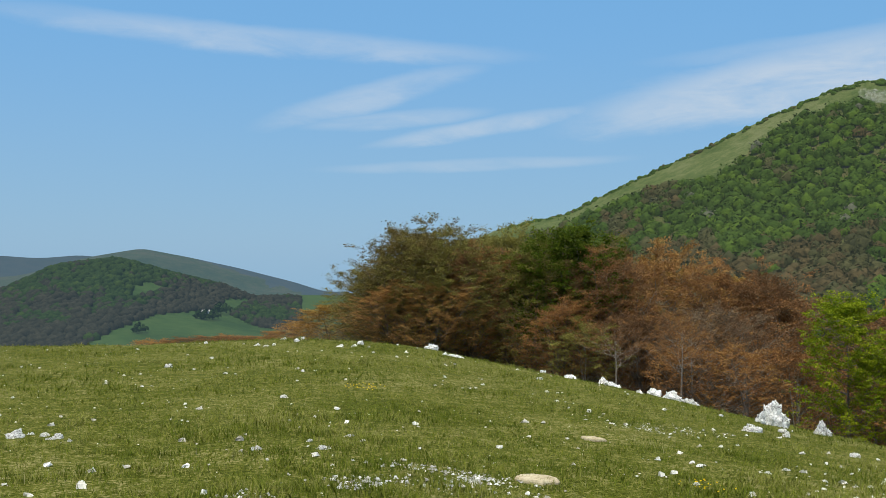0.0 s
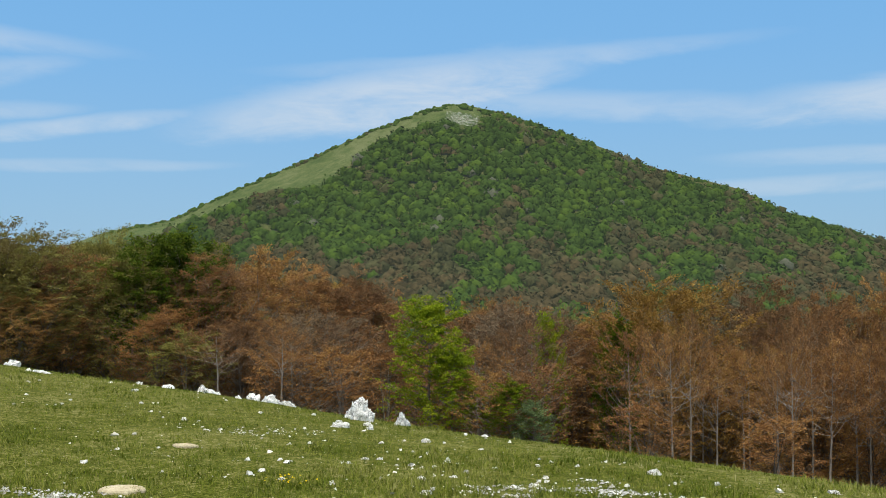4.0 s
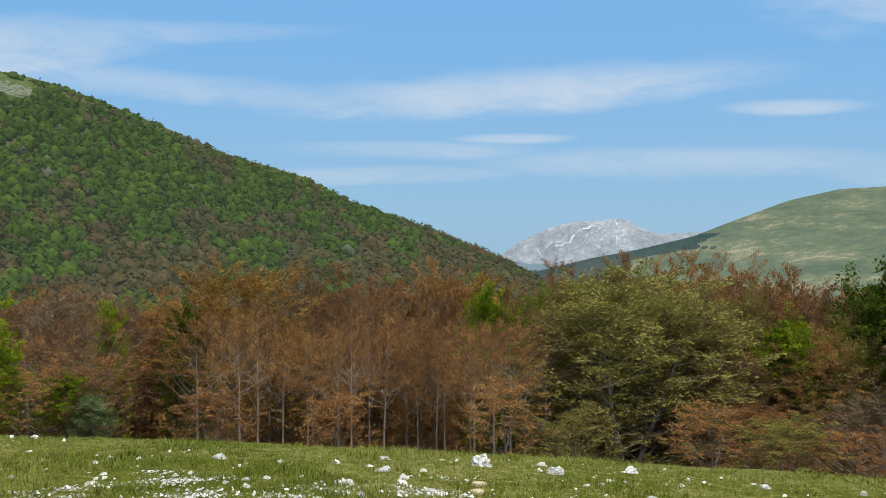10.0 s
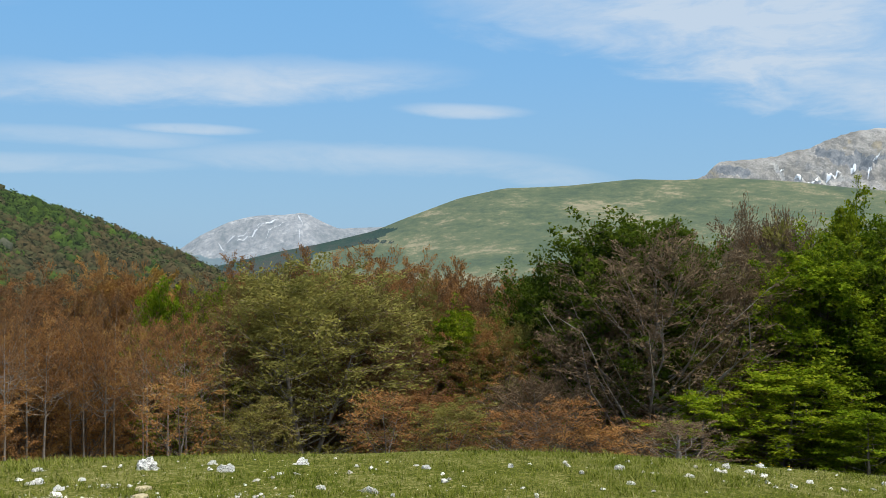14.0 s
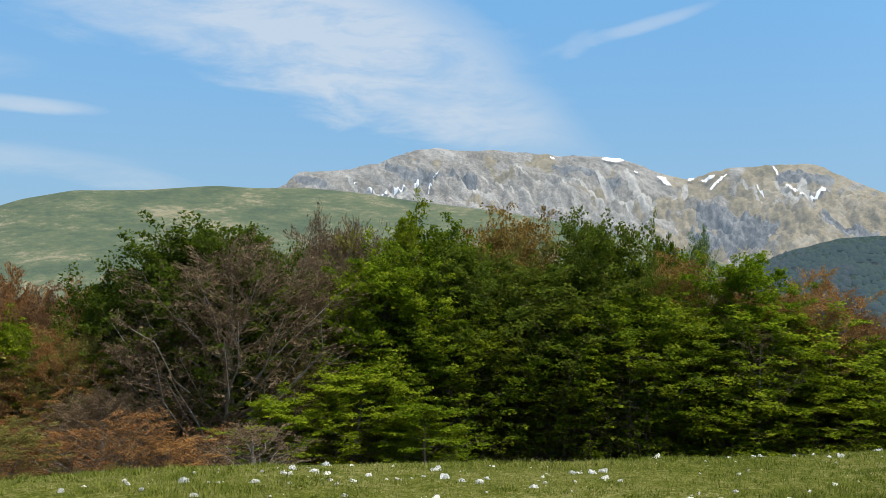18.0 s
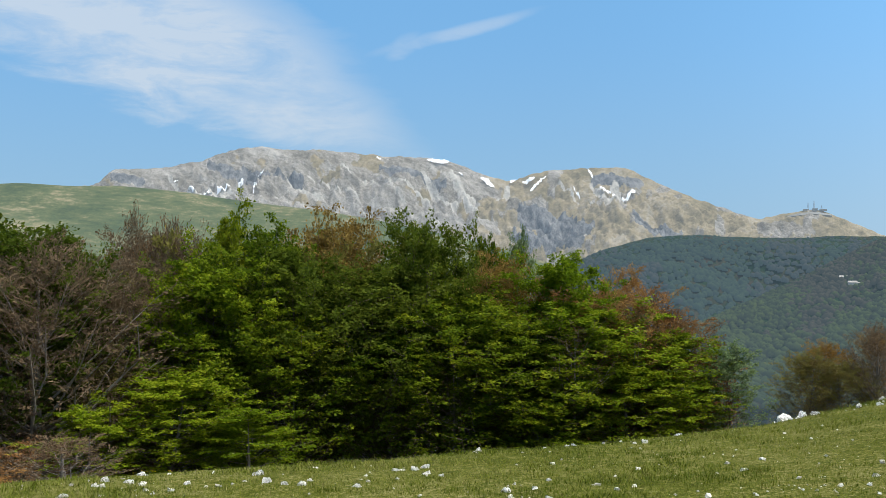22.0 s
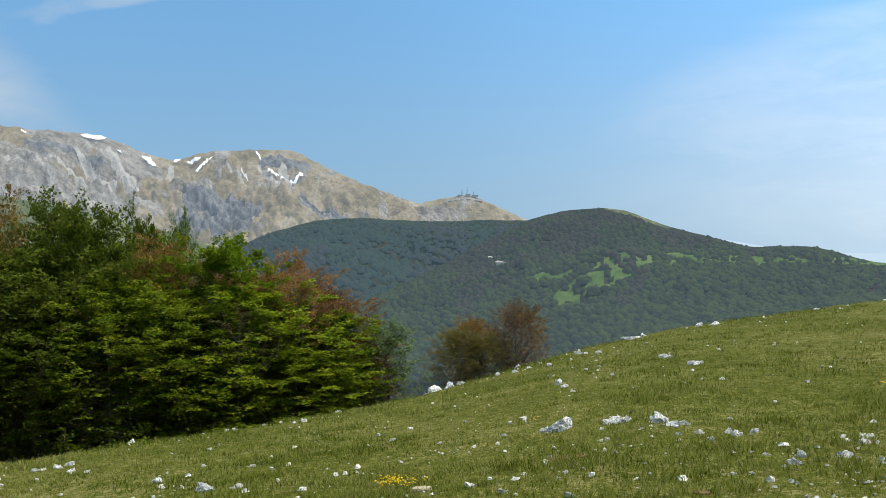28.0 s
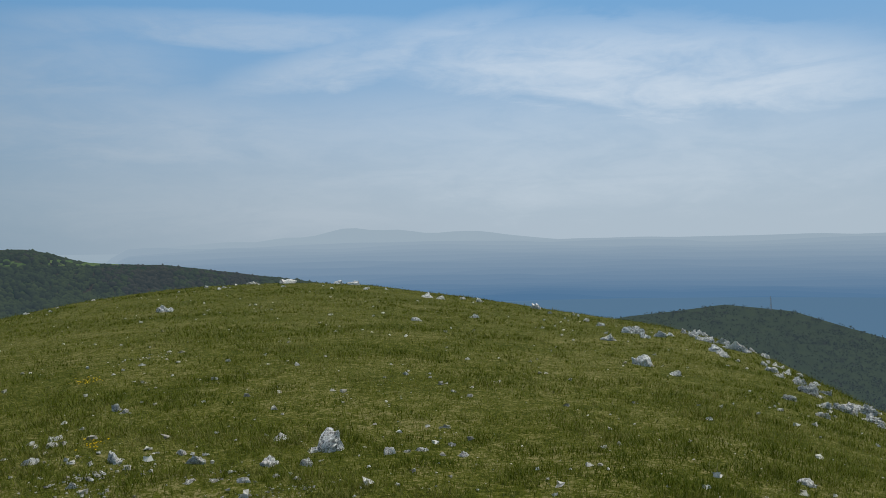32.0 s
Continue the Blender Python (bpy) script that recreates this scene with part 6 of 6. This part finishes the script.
for x, y, w, count in FLOWER_PLACES:
    for i in range(count):
        px, py = x + frng.normal() * w, y + frng.normal() * w
        c = np.array([px, py, float(ground_z(px, py)) + 0.03 + 0.05 * frng.rand()])
        for k in range(3):
            u = frng.normal(size=3)
            u[2] *= 0.4
            u *= 0.011 / np.linalg.norm(u)
            v = np.cross(u, (0, 0, 1)) * 0.9 + np.array([0, 0, 0.003])
            fv += [c - u, c + v, c + u, c - v]
tagged(new("wild_flowers", mesh_from("wild_flowers", np.array(fv), np.arange(len(fv)).reshape(-1, 4), [M_YELLOW])), "little yellow wild flowers in the grass", "flowers", kind="stuff")

# ---------------------------------------------------------------- buildings far off, haze glow painted on them


def hut(az, el, ridge, length, depth, height, turn, name, label):
    p = ridge.at(np.array([az]), ridge.height_to(np.array([az]), np.array([el])))[0]
    root = new(name)
    root.matrix_basis = pose(p[0], p[1], p[2] - 1.0, 0, 0, turn - az)
    tagged(root, label, "building", "far buildings")
    bm = bmesh.new()
    box(bm, -length / 2, -depth / 2, 0, length / 2, depth / 2, height)
    part("wall", bm, M_WALL, root)
    bm = bmesh.new()
    h = depth * 0.3
    pts = [(-length / 2 - 0.5, -depth / 2 - 0.6, height), (-length / 2 - 0.5, depth / 2 + 0.6, height), (-length / 2 - 0.5, 0, height + h)]
    a = [bm.verts.new(q) for q in pts]
    b = [bm.verts.new((-q[0], q[1], q[2])) for q in pts]
    bm.faces.new(a)
    bm.faces.new(b[::-1])
    for i in range(3):
        bm.faces.new((a[i], b[i], b[(i + 1) % 3], a[(i + 1) % 3]))
    part("roof", bm, M_ROOF, root)
    for k in range(max(2, int(length / 6))):
        bm = bmesh.new()
        cx = -length / 2 + length * (k + 0.5) / max(2, int(length / 6))
        box(bm, cx - 0.8, -depth / 2 - 0.12, height * 0.35, cx + 0.8, -depth / 2 + 0.1, height * 0.75)
        part("window", bm, M_METAL, root)
    return root


hut(-14.68, -3.45, FRONT, 9, 6, 3.5, 20, "farmhouse", "small white farmhouse at the edge of a valley wood")
hut(131.75, -0.98, KNOB, 14, 9, 5, 10, "mountain_hut", "pale building at the edge of a hillside clearing")
hut(132.35, -1.05, KNOB, 22, 10, 5, 10, "mountain_hut", "long pale building in a hillside clearing")
hut(135.0, -1.35, KNOB, 12, 8, 4, -10, "mountain_hut", "small pale building in a hillside clearing")


def mast(root, x, y, z, height, spread):
    """A braced lattice mast."""
    for k in range(4):
        a = math.pi / 4 + k * math.pi / 2
        bm = bmesh.new()
        v, f = tube([(x + spread * math.cos(a), y + spread * math.sin(a), z), (x + 0.3 * spread * math.cos(a), y + 0.3 * spread * math.sin(a), z + height)], [spread * 0.16, spread * 0.11], 4)
        vs = [bm.verts.new(q) for q in v]
        for q in f:
            bm.faces.new([vs[i] for i in q])
        part("mast_leg", bm, M_METAL, root)
    for k in range(5):
        zz = z + height * (k + 0.6) / 5
        w = spread * (0.85 - 0.11 * k)
        bm = bmesh.new()
        box(bm, x - w, y - w, zz, x + w, y + w, zz + spread * 0.22)
        part("brace", bm, M_METAL, root)


top = MASSIF.at(np.array([130.05]), np.array([0.999]))[0]
station = new("radio_station")
station.matrix_basis = pose(top[0], top[1], top[2] - 6, 0, 0, -130)
tagged(station, "mountain-top radio station with lattice masts", "building", "far buildings")
for bx, bw, bh in ((-22, 24, 9), (14, 22, 12), (46, 30, 8)):
    bm = bmesh.new()
    box(bm, bx - bw / 2, -12, 0, bx + bw / 2, 12, bh)
    part("station_block", bm, M_WALL, station)
mast(station, -14, 0, 10, 28, 4)
mast(station, 10, 0, 12, 32, 4)
mast(station, 40, 0, 8, 16, 4)
bm = bmesh.new()
v, f = tube([(-95, -40, -26), (-40, -46, -18), (20, -46, -14), (80, -40, -22)], [6, 11, 11, 5], 6)
vs = [bm.verts.new(q) for q in v]
for q in f:
    bm.faces.new([vs[i] for i in q])
part("embankment", bm, M_WALL, station, "pale rubble embankment")
p = RHILL.at(np.array([195.3]), np.array([0.99]))[0]
pole = new("transmitter_mast")
pole.matrix_basis = pose(p[0], p[1], p[2], 0, 0, 0)
tagged(pole, "slim lattice mast on the scrub hill", "mast")
mast(pole, 0, 0, 0, 16, 1.2)
